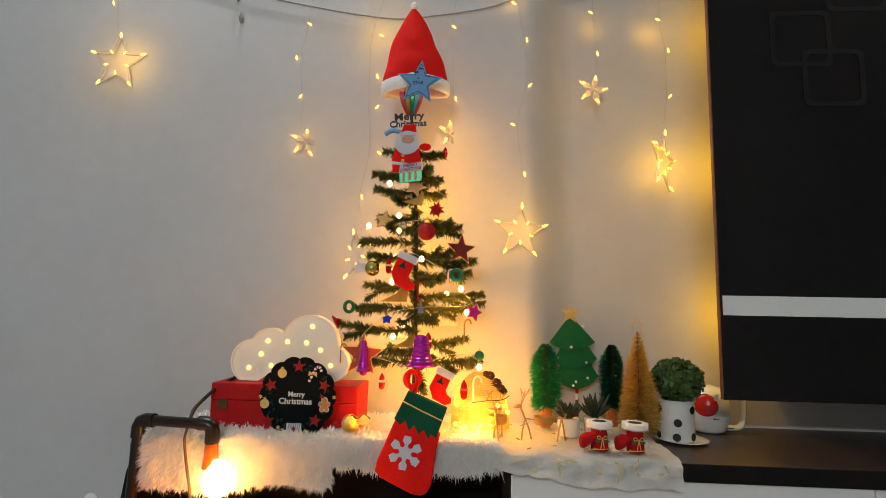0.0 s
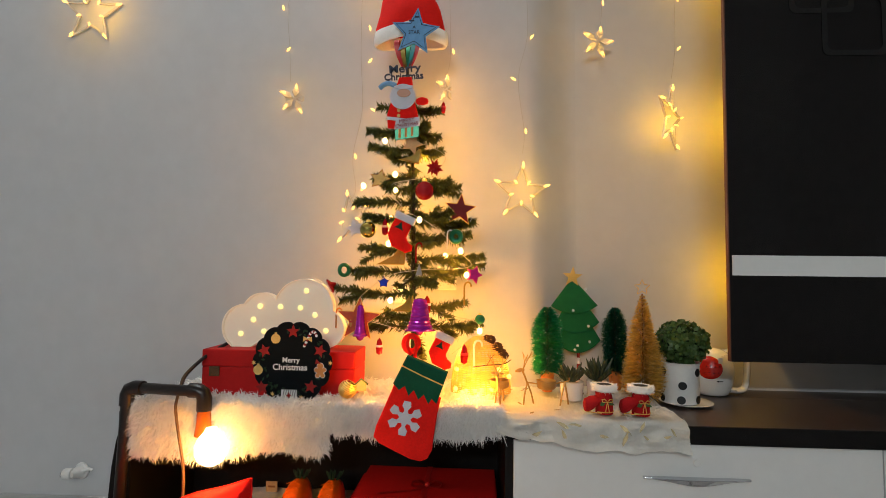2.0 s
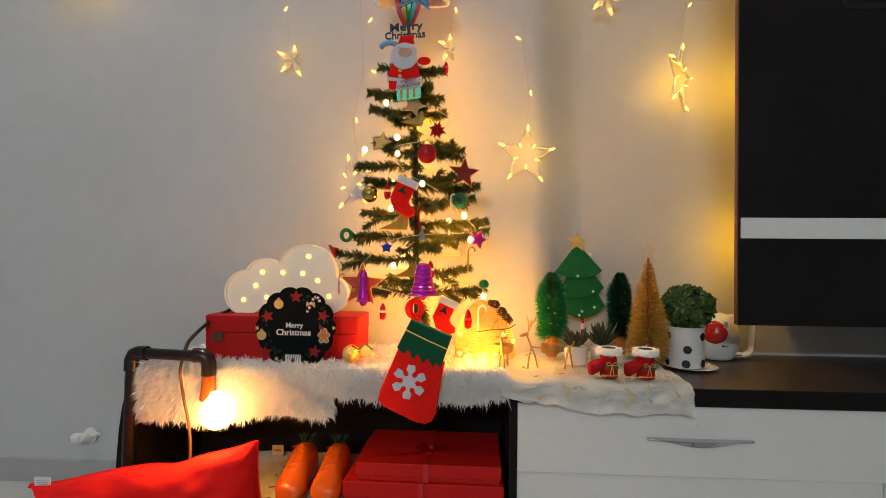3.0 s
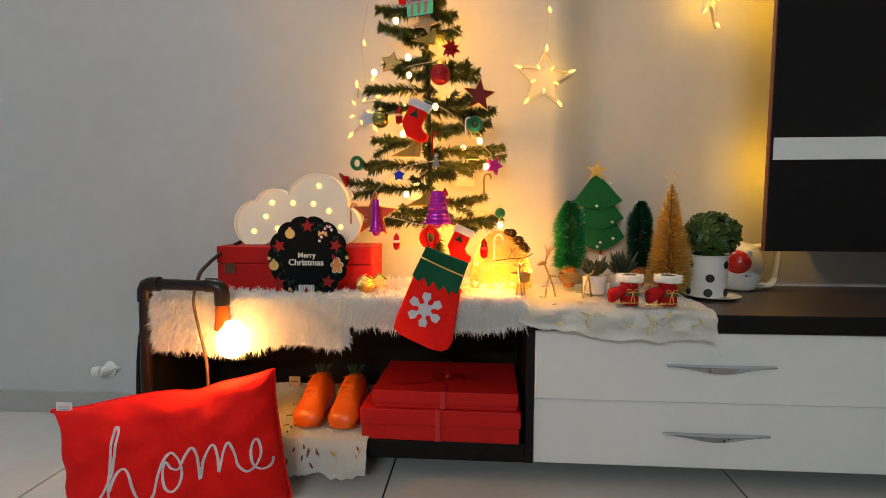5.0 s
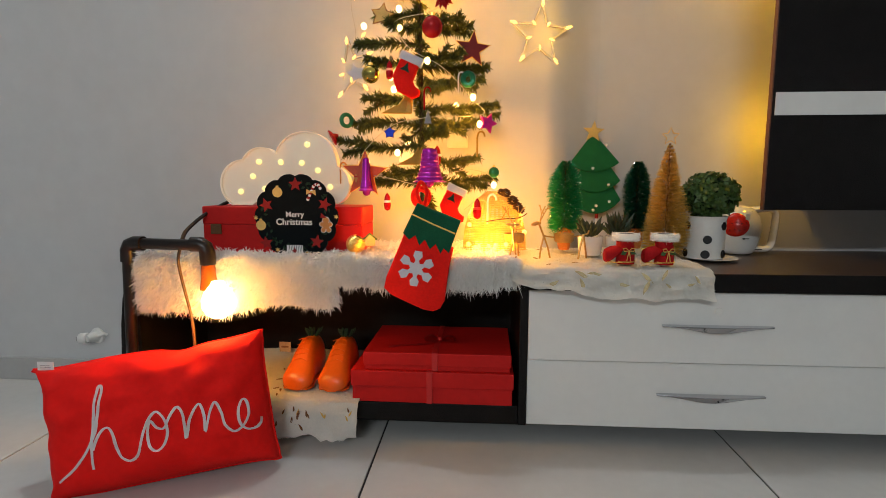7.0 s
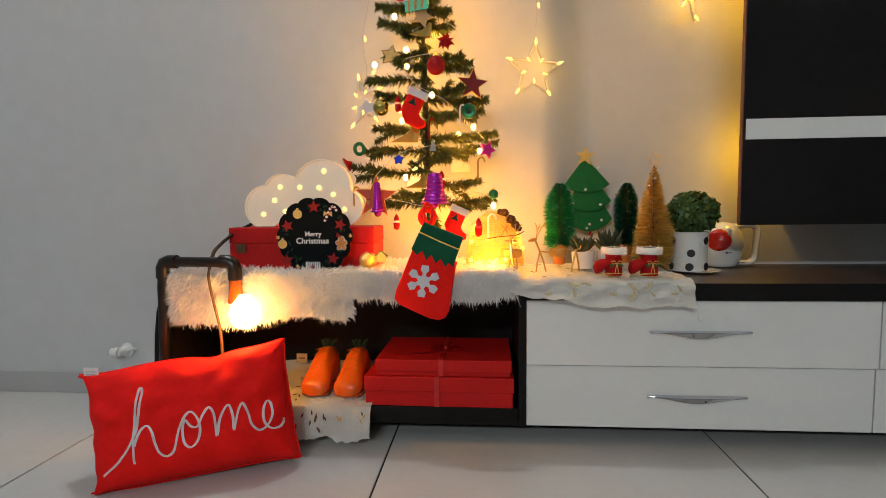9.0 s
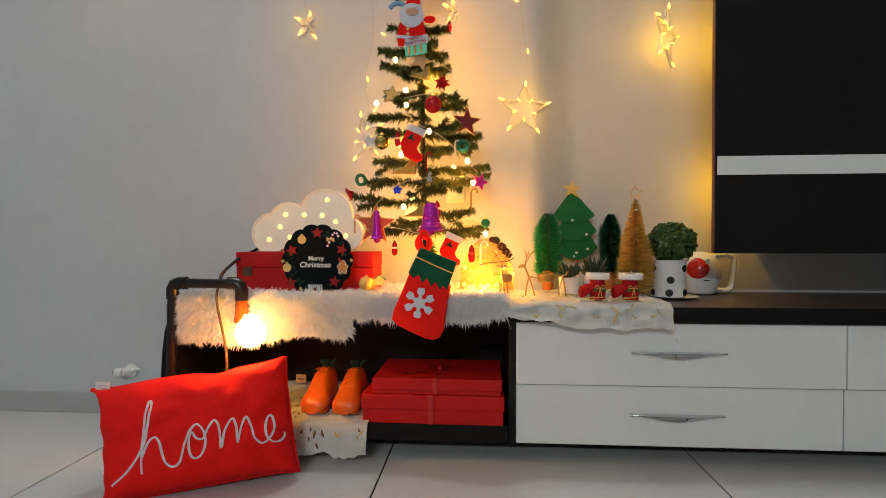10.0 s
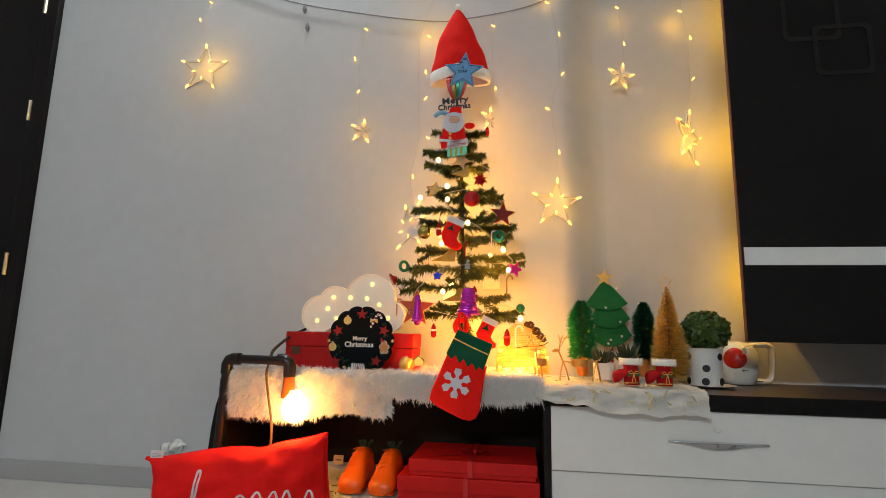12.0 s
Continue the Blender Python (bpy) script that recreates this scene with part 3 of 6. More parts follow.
for i in range(16):
    x, z = rnd.uniform(-0.50, -0.315), rnd.uniform(0.042, 0.088)
    hit = mat_skin.ray_cast((x, 1.0, z), (0, 1, 0))[0]
    if hit is not None:
        feather(pose(x, hit.y - 0.0022, z, 0, rnd.uniform(20, 120), 0), rnd.uniform(0.012, 0.02), M_BROWN_FOIL if i % 3 else M_GOLD, ob)
for i in range(14):
    feather(pose(rnd.uniform(-0.60, -0.315), rnd.uniform(1.25, 1.5), 0.1105, -90, 0, rnd.uniform(0, 180)), rnd.uniform(0.014, 0.022), M_BROWN_FOIL, ob)
ob = thing("card_tag", "small pale card tag standing in the bay", "tag", (-0.564, 1.49, 0.110))
part("card", box(-0.580, -0.548, 1.500, 1.502, 0.130, 0.158, 0.0004, 1), M_PALE_WOOD, ob)
part("print_bar", box(-0.574, -0.554, 1.4990, 1.4998, 0.142, 0.147), M_WOOD, ob)

# ---------------------------------------------------------------- red gift boxes in the bay


def gift_box(label, x0, x1, y0, y1, z0, z1, lid, turn):
    ob = thing("gift_box", label, "gift box", ((x0 + x1) / 2, (y0 + y1) / 2, z0), "gift boxes", turn)
    m = ob.matrix_basis
    w, d, h = (x1 - x0) / 2, (y1 - y0) / 2, z1 - z0
    part("base", box(-w + 0.003, w - 0.003, -d + 0.003, d - 0.003, 0, h - 0.004, 0.0015, 1), M_RED_BOX, ob, local=True)
    part("lid", box(-w, w, -d, d, h - lid, h, 0.002, 2), M_RED_BOX, ob, local=True)
    rx = -0.004
    part("ribbon", box(rx - 0.0065, rx + 0.0065, -d - 0.0015, d, 0.001, h + 0.0015, 0.0006, 1), M_RED_RIB, ob, "red satin ribbon", local=True)
    return ob, h, d


gift_box("large red card gift box tied with red ribbon", -0.318, 0.052, 1.258, 1.545, 0.0975, 0.172, 0.037, -0.8)
gb, h, d = gift_box("flat red card gift box with a ribbon bow", -0.290, 0.046, 1.263, 1.49, 0.1725, 0.214, 0.030, -0.8)
bow = bmesh.new()
for sx in (-1, 1):
    loop = curve_through([(0, -0.02, h + 0.003), (sx * 0.020, -0.024, h + 0.016), (sx * 0.036, -0.03, h + 0.012), (sx * 0.028, -0.03, h + 0.004), (0, -0.022, h + 0.003)], 5)
    for a, b in zip(loop, loop[1:]):
        vs = [bow.verts.new(a + Vector((0, s, 0))) for s in (-0.008, 0.008)] + [bow.verts.new(b + Vector((0, s, 0))) for s in (0.008, -0.008)]
        bow.faces.new(vs)
bmesh.ops.solidify(bow, geom=bow.faces[:], thickness=0.0012)
ball((0, -0.022, h + 0.006), 0.007, bow, 8, 6)
part("bow", bow, M_RED_RIB, gb, "red satin bow", local=True)
tail = bmesh.new()
for pts in ([(-0.004, -0.03, h + 0.004), (-0.03, -0.05, h + 0.003), (-0.07, -0.06, h + 0.0025), (-0.115, -0.075, h + 0.002)], [(0.0, -0.03, h + 0.004), (0.004, -0.06, h + 0.004), (-0.014, -0.085, h + 0.003)]):
    p = curve_through(pts, 4)
    for a, b in zip(p, p[1:]):
        tail.faces.new([tail.verts.new(a + Vector((0, -0.005, 0))), tail.verts.new(a + Vector((0, 0.005, 0))), tail.verts.new(b + Vector((0, 0.005, 0))), tail.verts.new(b + Vector((0, -0.005, 0)))])
bmesh.ops.solidify(tail, geom=tail.faces[:], thickness=0.0012)
part("ribbon_tail", tail, M_RED_RIB, gb, local=True)

# ---------------------------------------------------------------- orange shoe planters


def shoe(x, y, z, turn):
    ob = thing("shoe_planter", "glossy orange ceramic shoe-shaped planter with moulded laces", "planter", (x, y, z), "shoe planters", turn)
    ob.scale = (1.04, 0.92, 0.84)
    bm, rings = bmesh.new(), []
    # along the shoe: distance from the toe, half width, height of the top, sole height
    shape = ((0.0, 0.018, 0.030), (0.006, 0.030, 0.042), (0.018, 0.037, 0.052), (0.035, 0.037, 0.066), (0.05, 0.033, 0.086), (0.066, 0.030, 0.108), (0.082, 0.029, 0.121), (0.10, 0.030, 0.127), (0.125, 0.030, 0.126), (0.145, 0.026, 0.12), (0.152, 0.017, 0.11))
    for d, w, h in shape:
        ring = []
        for k in range(20):
            a = 6.28319 * k / 20
            c, s = math.cos(a), math.sin(a)
            px = w * 0.97 * abs(c) ** 0.7 * (1 if c > 0 else -1) * (1.0 if s < 0.3 else 1.0 - 0.18 * s)
            pz = 0.95 * h / 2 + 0.95 * h / 2 * abs(s) ** 0.75 * (1 if s > 0 else -1)
            ring.append(bm.verts.new((px, d - 0.06, pz)))
        rings.append(ring)
    for a, b in zip(rings, rings[1:]):
        for k in range(20):
            bm.faces.new((a[k], a[(k + 1) % 20], b[(k + 1) % 20], b[k]))
    bm.faces.new(rings[0]), bm.faces.new(rings[-1][::-1])
    bmesh.ops.recalc_face_normals(bm, faces=bm.faces[:])
    part("upper", bm, M_ORANGE, ob, smooth=True, local=True)
    sole = bmesh.new()
    outline = [(w * 0.93, 0.06 - d) for d, w, h in shape[1:]] + [(-w * 0.93, 0.06 - d) for d, w, h in reversed(shape[1:])]
    prism(outline, 0.006, pose(0, 0, 0, 90), 0.002, sole)
    for v in sole.verts:
        v.co.z += 0.011
    lo = min(v.co.z for v in sole.verts)
    for v in sole.verts:
        v.co.z -= lo
    part("sole", sole, M_ORANGE, ob, local=True)
    for k in range(5):
        d, hz = -0.020 + 0.0095 * k, 0.074 + 0.0120 * k
        part("lace", tube(curve_through([(-0.017, d, hz - 0.003), (0, d + 0.003, hz + 0.0035), (0.017, d - 0.002, hz - 0.001 + 0.004 * (k % 2))], 3), 0.0013, 6), M_ORANGE, ob, local=True)
    for k in range(9):
        a = 2.4 * k
        d = Vector((0.5 * math.cos(a), 0.25 + 0.4 * math.sin(a), 1)).normalized()
        root = Vector((0.010 * math.cos(a), 0.068 + 0.010 * math.sin(a), 0.118))
        part("leaf", tube([root, root + d * 0.02, root + d * (0.021 + 0.004 * (k % 3))], [0.0028, 0.0032, 0.0004], 5), M_PRINT_GREEN, ob, "dark pointed leaf", local=True)
    return ob


for place in ((-0.455, 1.336, 0.111), (-0.368, 1.333, 0.111)):
    shoe(*place, -5)

# ---------------------------------------------------------------- the cushion
cushion = thing("cushion", "plump red cotton cushion with white stitched word, leaning on the unit", "cushion", (-0.66, 1.08, 0))
TL, TR, BR, BL = Vector((-0.921, 1.063, 0.233)), Vector((-0.482, 1.201, 0.292)), Vector((-0.428, 1.148, 0.012)), Vector((-0.845, 0.990, -0.018))
OUT = (TR - TL).cross(BL - TL).normalized()
OUT = OUT if OUT.y < 0 else -OUT
MIDDLE = (TL + TR + BR + BL) / 4


def cushion_at(u, v, side):
    """A point of the cushion; u along, v down, both 0 to 1."""
    uu = u + 0.060 * (0.5 - u) * (1 - abs(2 * v - 1) ** 5) + (0.050 * (1 - u) ** 14 * (1 - abs(2 * v - 1) ** 8) * (1.15 - 0.35 * v) - 0.014 * u ** 14 * (1 - abs(2 * v - 1) ** 12)) + 0.004 * math.sin(v * 31) * (1 - u) ** 20
    vv = v + 0.105 * (0.5 - v) * (1 - abs(2 * u - 1) ** 7) + 0.030 * math.exp(-((u - 0.62) / 0.07) ** 2) * (1 - v) ** 4 - 0.02 * math.exp(-((u - 0.35) / 0.2) ** 2) * (1 - v) ** 3
    p = (TL * (1 - uu) + TR * uu) * (1 - vv) + (BL * (1 - uu) + BR * uu) * vv
    bulge = (max(0, 1 - (2 * u - 1) ** 4) * max(0, 1 - (2 * v - 1) ** 4)) ** 0.6
    crease = 0.011 * noise.noise((u * 9, v * 7, side * 3)) + sum(0.0050 * math.sin(9 * math.atan2(abs(v - b) + 0.01, abs(u - a) * 1.6 + 0.01)) * math.exp(-((u - a) ** 2 * 3 + (v - b) ** 2) / 0.06) for a in (0, 1) for b in (0, 1))
    p = p + OUT * side * (0.084 * bulge + crease * min(1, bulge * 2))
    # blunt ears
    for a, b in ((0, 0), (1, 0), (0, 1), (1, 1)):
        p = p + (MIDDLE - p) * 0.060 * math.exp(-((u - a) ** 2 * 3 + (v - b) ** 2) / (0.0030 if a or b else 0.0012))
    p.z = max(p.z, 0.002)
    return p


bm = bmesh.new()
NU, NV = 54, 34
sides = []
for side in (1, -1):
    sides.append([[bm.verts.new(cushion_at(i / NU, j / NV, side)) for j in range(NV + 1)] for i in range(NU + 1)])
for s, g in enumerate(sides):
    for i in range(NU):
        for j in range(NV):
            q = (g[i][j], g[i + 1][j], g[i + 1][j + 1], g[i][j + 1])
            bm.faces.new(q if s else q[::-1])
bmesh.ops.remove_doubles(bm, verts=bm.verts[:], dist=0.0004)
bmesh.ops.recalc_face_normals(bm, faces=bm.faces[:])
part("cover", bm, M_RED, cushion, smooth=True)
edge = [cushion_at(i / 30, 0, 1) for i in range(30)] + [cushion_at(1, i / 20, 1) for i in range(20)] + [cushion_at(1 - i / 30, 1, 1) for i in range(30)] + [cushion_at(0, 1 - i / 20, 1) for i in range(20)]
part("seam", tube(edge, 0.0026, 6, closed=True), M_RED, cushion)
ASCENDER = ((0.105, 0.845), (0.188, 0.77), (0.25, 0.67), (0.287, 0.57), (0.312, 0.44), (0.336, 0.28), (0.338, 0.22), (0.325, 0.23), (0.311, 0.33), (0.294, 0.47), (0.279, 0.61), (0.263, 0.80))
LETTERS = ((0.279, 0.66), (0.312, 0.55), (0.345, 0.52), (0.366, 0.58), (0.371, 0.68), (0.384, 0.75), (0.414, 0.785), (0.45, 0.74), (0.481, 0.59), (0.515, 0.50), (0.543, 0.47), (0.569, 0.52), (0.575, 0.60), (0.556, 0.71), (0.525, 0.75), (0.50, 0.71), (0.494, 0.61), (0.512, 0.53), (0.533, 0.585), (0.564, 0.595), (0.60, 0.51), (0.629, 0.46), (0.647, 0.53), (0.644, 0.70), (0.669, 0.57), (0.711, 0.47), (0.727, 0.56), (0.725, 0.68), (0.754, 0.54), (0.781, 0.48), (0.80, 0.57), (0.81, 0.66), (0.84, 0.72), (0.881, 0.69), (0.912, 0.61), (0.908, 0.52), (0.89, 0.50), (0.869, 0.57), (0.871, 0.67), (0.896, 0.72), (0.931, 0.72), (0.955, 0.69), (0.962, 0.65))
bm = bmesh.new()
for stroke in (ASCENDER, LETTERS):
    line = curve_through([(u, v, 0) for u, v in stroke], 6)
    verts = []
    for i, p in enumerate(line):
        q = line[min(i + 1, len(line) - 1)] - line[max(i - 1, 0)]
        flow = Vector((q.x * 0.47, q.y * 0.27, 0)).normalized()
        wide = 0.0021 + 0.0007 * abs(flow.y) + 0.0003 * math.sin(i * 0.37)
        du, dv = -flow.y * wide / 0.47, flow.x * wide / 0.27
        verts.append([bm.verts.new(cushion_at(p.x + s * du, p.y + s * dv, 1) + OUT * 0.0016) for s in (-1, 1)])
    for a, b in zip(verts, verts[1:]):
        bm.faces.new((a[0], a[1], b[1], b[0]))
bmesh.ops.solidify(bm, geom=bm.faces[:], thickness=0.0012)
part("word_home", bm, M_THREAD, cushion, "white stitched lettering reading home")
part("care_label", box(-0.893, -0.859, 1.064, 1.0652, 0.229, 0.247, 0.0003, 1), M_PRINT_WHITE, cushion, "white care label")
for k in range(3):
    part("label_bar", box(-0.887, -0.866 + 0.002 * (k % 2), 1.0630, 1.0638, 0.233 + 0.0035 * k, 0.2325 + 0.0035 * k), M_GREY, cushion)

# ---------------------------------------------------------------- pipe lamp
lamp_ob = thing("pipe_lamp", "black pipe table lamp with a glowing amber bulb", "lamp", (-0.815, 1.222, 0))
part("base", lathe([(0.055, 0), (0.055, 0.010), (0.02, 0.016), (0.018, 0.03)], (-0.829, 1.240, 0), 24), M_PIPE, lamp_ob, smooth=True)
part("upright", tube([(-0.829, 1.242, 0.02), (-0.8165, 1.244, 0.445)], 0.0125, 14), M_PIPE, lamp_ob, smooth=True)
part("elbow", tube([(-0.817, 1.244, 0.420), (-0.816, 1.244, 0.446), (-0.810, 1.243, 0.457), (-0.798, 1.242, 0.461), (-0.776, 1.239, 0.461)], 0.0165, 14), M_PIPE, lamp_ob, smooth=True)
part("arm", tube([(-0.798, 1.242, 0.461), (-0.640, 1.224, 0.460)], 0.0125, 14), M_PIPE, lamp_ob, smooth=True)
part("elbow", tube([(-0.655, 1.222, 0.4625), (-0.634, 1.222, 0.462), (-0.624, 1.222, 0.456), (-0.620, 1.222, 0.444), (-0.620, 1.222, 0.418)], 0.0165, 14), M_PIPE, lamp_ob, smooth=True)
part("socket", lathe([(0.014, 0), (0.0155, -0.010), (0.016, -0.028), (0.019, -0.05), (0.0195, -0.056)], (-0.620, 1.222, 0.419), 20), M_AMBER_GLASS, lamp_ob, "translucent amber socket", smooth=True)
part("cap", lathe([(0.0125, 0), (0.0125, -0.012)], (-0.617, 1.220, 0.364), 16), M_CORD, lamp_ob)
part("bulb", lathe([(0.012, 0.004), (0.016, -0.004), (0.028, -0.018), (0.035, -0.036), (0.034, -0.052), (0.026, -0.067), (0.012, -0.076), (0.001, -0.078)], (-0.593, 1.207, 0.380), 20), M_BULB, lamp_ob, "glowing glass bulb", smooth=True).visible_shadow = False
cord = thing("lamp_cord", "thin brown lamp cord looped over the pipe", "cord", (-0.66, 1.22, 0.0))
part("cable", tube(curve_through([(-0.680, 1.33, 0.520), (-0.694, 1.275, 0.490), (-0.690, 1.245, 0.470), (-0.684, 1.226, 0.452), (-0.680, 1.210, 0.43), (-0.678, 1.212, 0.40), (-0.668, 1.208, 0.36), (-0.655, 1.206, 0.30), (-0.652, 1.205, 0.235), (-0.656, 1.20, 0.15)], 6), 0.0034, 7), M_CORD, cord, smooth=True)
part("black_sleeve", tube(curve_through([(-0.640, 1.40, 0.555), (-0.664, 1.37, 0.538), (-0.682, 1.325, 0.517), (-0.694, 1.275, 0.488), (-0.690, 1.246, 0.468)], 5), 0.0045, 7), M_BLACK, cord, smooth=True)

# ---------------------------------------------------------------- red trunk box, cloud light and round sign
ob = thing("red_box", "red card box with a small clasp, behind the sign", "box", (-0.49, 1.38, 0.425))
part("body", box(-0.688, -0.303, 1.335, 1.46, 0.424, 0.497, 0.002, 2), M_RED_BOX, ob)
part("lid", box(-0.689, -0.302, 1.334, 1.461, 0.4975, 0.540, 0.003, 2), M_RED_BOX, ob)
part("clasp", box(-0.668, -0.642, 1.3305, 1.334, 0.474, 0.498, 0.001, 1), M_CONE, ob, "dark metal clasp")

cloud = thing("cloud_light", "white cloud-shaped marquee light with small bulbs, on the red box", "cloud light", (-0.505, 1.395, 0.5405))
circles = ((-0.604, 0.592, 0.060), (-0.560, 0.630, 0.051), (-0.450, 0.640, 0.078), (-0.391, 0.590, 0.049), (-0.47, 0.60, 0.06))
low_z = 0.5412
outline = []
for k in range(120):
    a = 6.28319 * k / 120
    dx, dz, far = math.sin(a), math.cos(a), 0.0
    for cx, cz, r in circles:
        # the ray from the middle to the far side of each disc
        ox, oz = -0.505 - cx, 0.60 - cz
        b = ox * dx + oz * dz
        disc = b * b - (ox * ox + oz * oz - r * r)
        if disc > 0:
            far = max(far, -b + math.sqrt(disc))
    x, z = -0.505 + far * dx, 0.60 + far * dz
    outline.append((x, max(z, low_z)))
part("back_plate", prism([(x * 0.985 - 0.505 * 0.015, z * 0.985 + 0.6 * 0.015) for x, z in outline], 0.004, Matrix.Translation((0, 1.388, 0))), M_CLOUD, cloud)
rim = bmesh.new()
rings = [[rim.verts.new(p) for p in ring] for ring in ([(x, 1.38, z) for x, z in outline], [(x, 1.41, z) for x, z in outline],
         [(-0.505 + (x + 0.505) * 0.975, 1.41, 0.6 + (z - 0.6) * 0.975) for x, z in outline], [(-0.505 + (x + 0.505) * 0.975, 1.38, 0.6 + (z - 0.6) * 0.975) for x, z in outline])]
for a, b in zip(rings, rings[1:] + rings[:1]):
    for k in range(120):
        rim.faces.new((a[k], a[(k + 1) % 120], b[(k + 1) % 120], b[k]))
bmesh.ops.recalc_face_normals(rim, faces=rim.faces[:])
part("rim", rim, M_CLOUD, cloud, "raised white rim")
for x, z in ((-0.566, 0.646), (-0.512, 0.645), (-0.445, 0.687), (-0.460, 0.643), (-0.421, 0.625), (-0.583, 0.611), (-0.615, 0.574), (-0.554, 0.581), (-0.392, 0.585)):
    part("led", ball((x, 1.386, z), 0.0068, squash=(1, 0.8, 1), u=12, v=8), M_LED_DIM, cloud, "small warm lit bulb", smooth=True)

sign = thing("round_sign", "round black festive sign with scalloped printed border", "sign", (-0.447, 1.295, 0.425))
C = (-0.4445, 0.519)
scallop = [(0.0905 + 0.0065 * abs(math.sin(7 * a)) ** 0.6 * 1.0) for a in [6.28319 * k / 112 for k in range(112)]]
part("board", prism([(C[0] + r * math.sin(6.28319 * k / 112), C[1] + r * math.cos(6.28319 * k / 112)) for k, r in enumerate(scallop)], 0.004, Matrix.Translation((0, 1.292, 0))), M_PRINT_BLACK, sign)
wreath = bmesh.new()
for k in range(60):
    a = rnd.uniform(0, 6.283)
    r = rnd.uniform(0.066, 0.084)
    prism([(0.006 * px, 0.011 * pz) for px, pz in ((-0.5, 0), (0, 0.5), (0.5, 0), (0, -0.5))], 0.0004, Matrix.Translation((C[0] + r * math.sin(a), 1.2913, C[1] + r * math.cos(a))) @ pose(0, 0, 0, 0, rnd.uniform(0, 180)), 0, wreath)
tagged(part("foliage_print", wreath, M_PRINT_GREEN, sign), kind="stuff")


def on_sign(name, shape, x, z, material, label, d=0.0014, turn=0):
    return part(name, prism(shape, 0.0012, Matrix.Translation((x, 1.292 - d, z)) @ pose(0, 0, 0, 0, turn)), material, sign, label)


for x, z, t in ((-0.444, 0.592, 0), (-0.378, 0.547, 20), (-0.513, 0.545, -20), (-0.398, 0.462, 10), (-0.516, 0.458, -10)):
    on_sign("red_star", star_shape(0.0165, 0.0075), x, z, M_PRINT_RED, "printed red star", turn=t)
for x, z in ((-0.486, 0.574), (-0.527, 0.499)):
    on_sign("bauble", round_shape(0.0115), x, z, M_PRINT_GOLD, "printed golden bauble")
    on_sign("bauble_cap", [(-0.003, 0.010), (0.003, 0.010), (0.003, 0.015), (-0.003, 0.015)], x, z, M_PRINT_GOLD, "")
for x, z in ((-0.538, 0.516), (-0.352, 0.519), (-0.49, 0.443), (-0.42, 0.436)):
    on_sign("small_star", star_shape(0.006, 0.0025, 6), x, z, M_PRINT_GOLD, "small yellow printed star")
for sx, sz, r in ((0, 0, 0.0085), (0, 0.012, 0.0072), (-0.009, 0.003, 0.005), (0.009, 0.003, 0.005), (-0.006, -0.010, 0.005), (0.006, -0.010, 0.005)):
    on_sign("gingerbread", round_shape(r, 14), -0.376 + sx, 0.499 + sz, M_PRINT_TAN, "", 0.0016 + 0.0001 * r * 1000)
    on_sign("icing_edge", round_shape(r + 0.0012, 14), -0.376 + sx, 0.499 + sz, M_PRINT_WHITE, "", 0.0008 + 0.00003 * r * 1000)
on_sign("red_cap", [(-0.008, 0.0), (0.006, 0.0), (-0.006, 0.011)], -0.380, 0.5165, M_PRINT_RED, "printed red cap", 0.0026)
for k, p in enumerate(curve_through([(-0.416, 0, 0.558), (-0.409, 0, 0.572), (-0.402, 0, 0.587), (-0.393, 0, 0.592), (-0.387, 0, 0.583)], 3)):
    on_sign("cane_stripe", round_shape(0.0034, 10), p.x, p.z, M_PRINT_RED if k % 2 else M_PRINT_WHITE, "", 0.0016 + 0.00006 * k)
on_sign("cane_bow", [(-0.011, -0.005), (0, 0.0), (0.011, -0.007), (0.010, 0.006), (0, 0.002), (-0.010, 0.007)], -0.408, 0.574, M_PRINT_GOLD, "printed yellow bow", 0.0028)
on_sign("striped_gift", [(-0.0185, -0.012), (0.0185, -0.012), (0.0185, 0.012), (-0.0185, 0.012)], -0.450, 0.442, M_PRINT_WHITE, "printed striped parcel")
for k in range(6):
    x = -0.4635 + 0.0055 * k
    on_sign("gift_stripe", [(-0.0035, -0.0115), (-0.0012, -0.0115), (0.0035, 0.0115), (0.0012, 0.0115)], x, 0.442, M_GREY, "", 0.0019)
on_sign("gift_bow", star_shape(0.008, 0.003, 4), -0.450, 0.441, M_PRINT_RED, "", 0.0024)
lettering("merry_word", "Merry", 0.0170, pose(-0.4475, 1.2910, 0.5235, 90), M_PRINT_WHITE, sign, bold=0.0003)
lettering("christmas_word", "Christmas", 0.0205, pose(-0.4495, 1.2910, 0.5065, 90), M_PRINT_WHITE, sign, bold=0.0003)
for x in (-0.49, -0.40):
    part("foot", box(x - 0.006, x + 0.006, 1.296, 1.330, 0.424, 0.440, 0.001, 1), M_PRINT_BLACK, sign)

# ---------------------------------------------------------------- the tree
tree = thing("christmas_tree", "slim artificial green tinsel tree hung with ornaments", "christmas tree", (-0.168, 1.42, 0.42))
trunk = part("trunk", tube(curve_through([(-0.168, 1.42, 0.422), (-0.170, 1.42, 0.60), (-0.172, 1.42, 0.80), (-0.176, 1.42, 1.0), (-0.19, 1.42, 1.18), (-0.200, 1.425, 1.36)], 5), [0.0065 - 0.00012 * i for i in range(26)], 8), M_TRUNK, tree, smooth=True)
part("stand", lathe([(0.055, 0), (0.05, 0.012), (0.016, 0.022), (0.012, 0.05)], (-0.168, 1.42, 0.421), 20), M_TRUNK, tree, smooth=True)


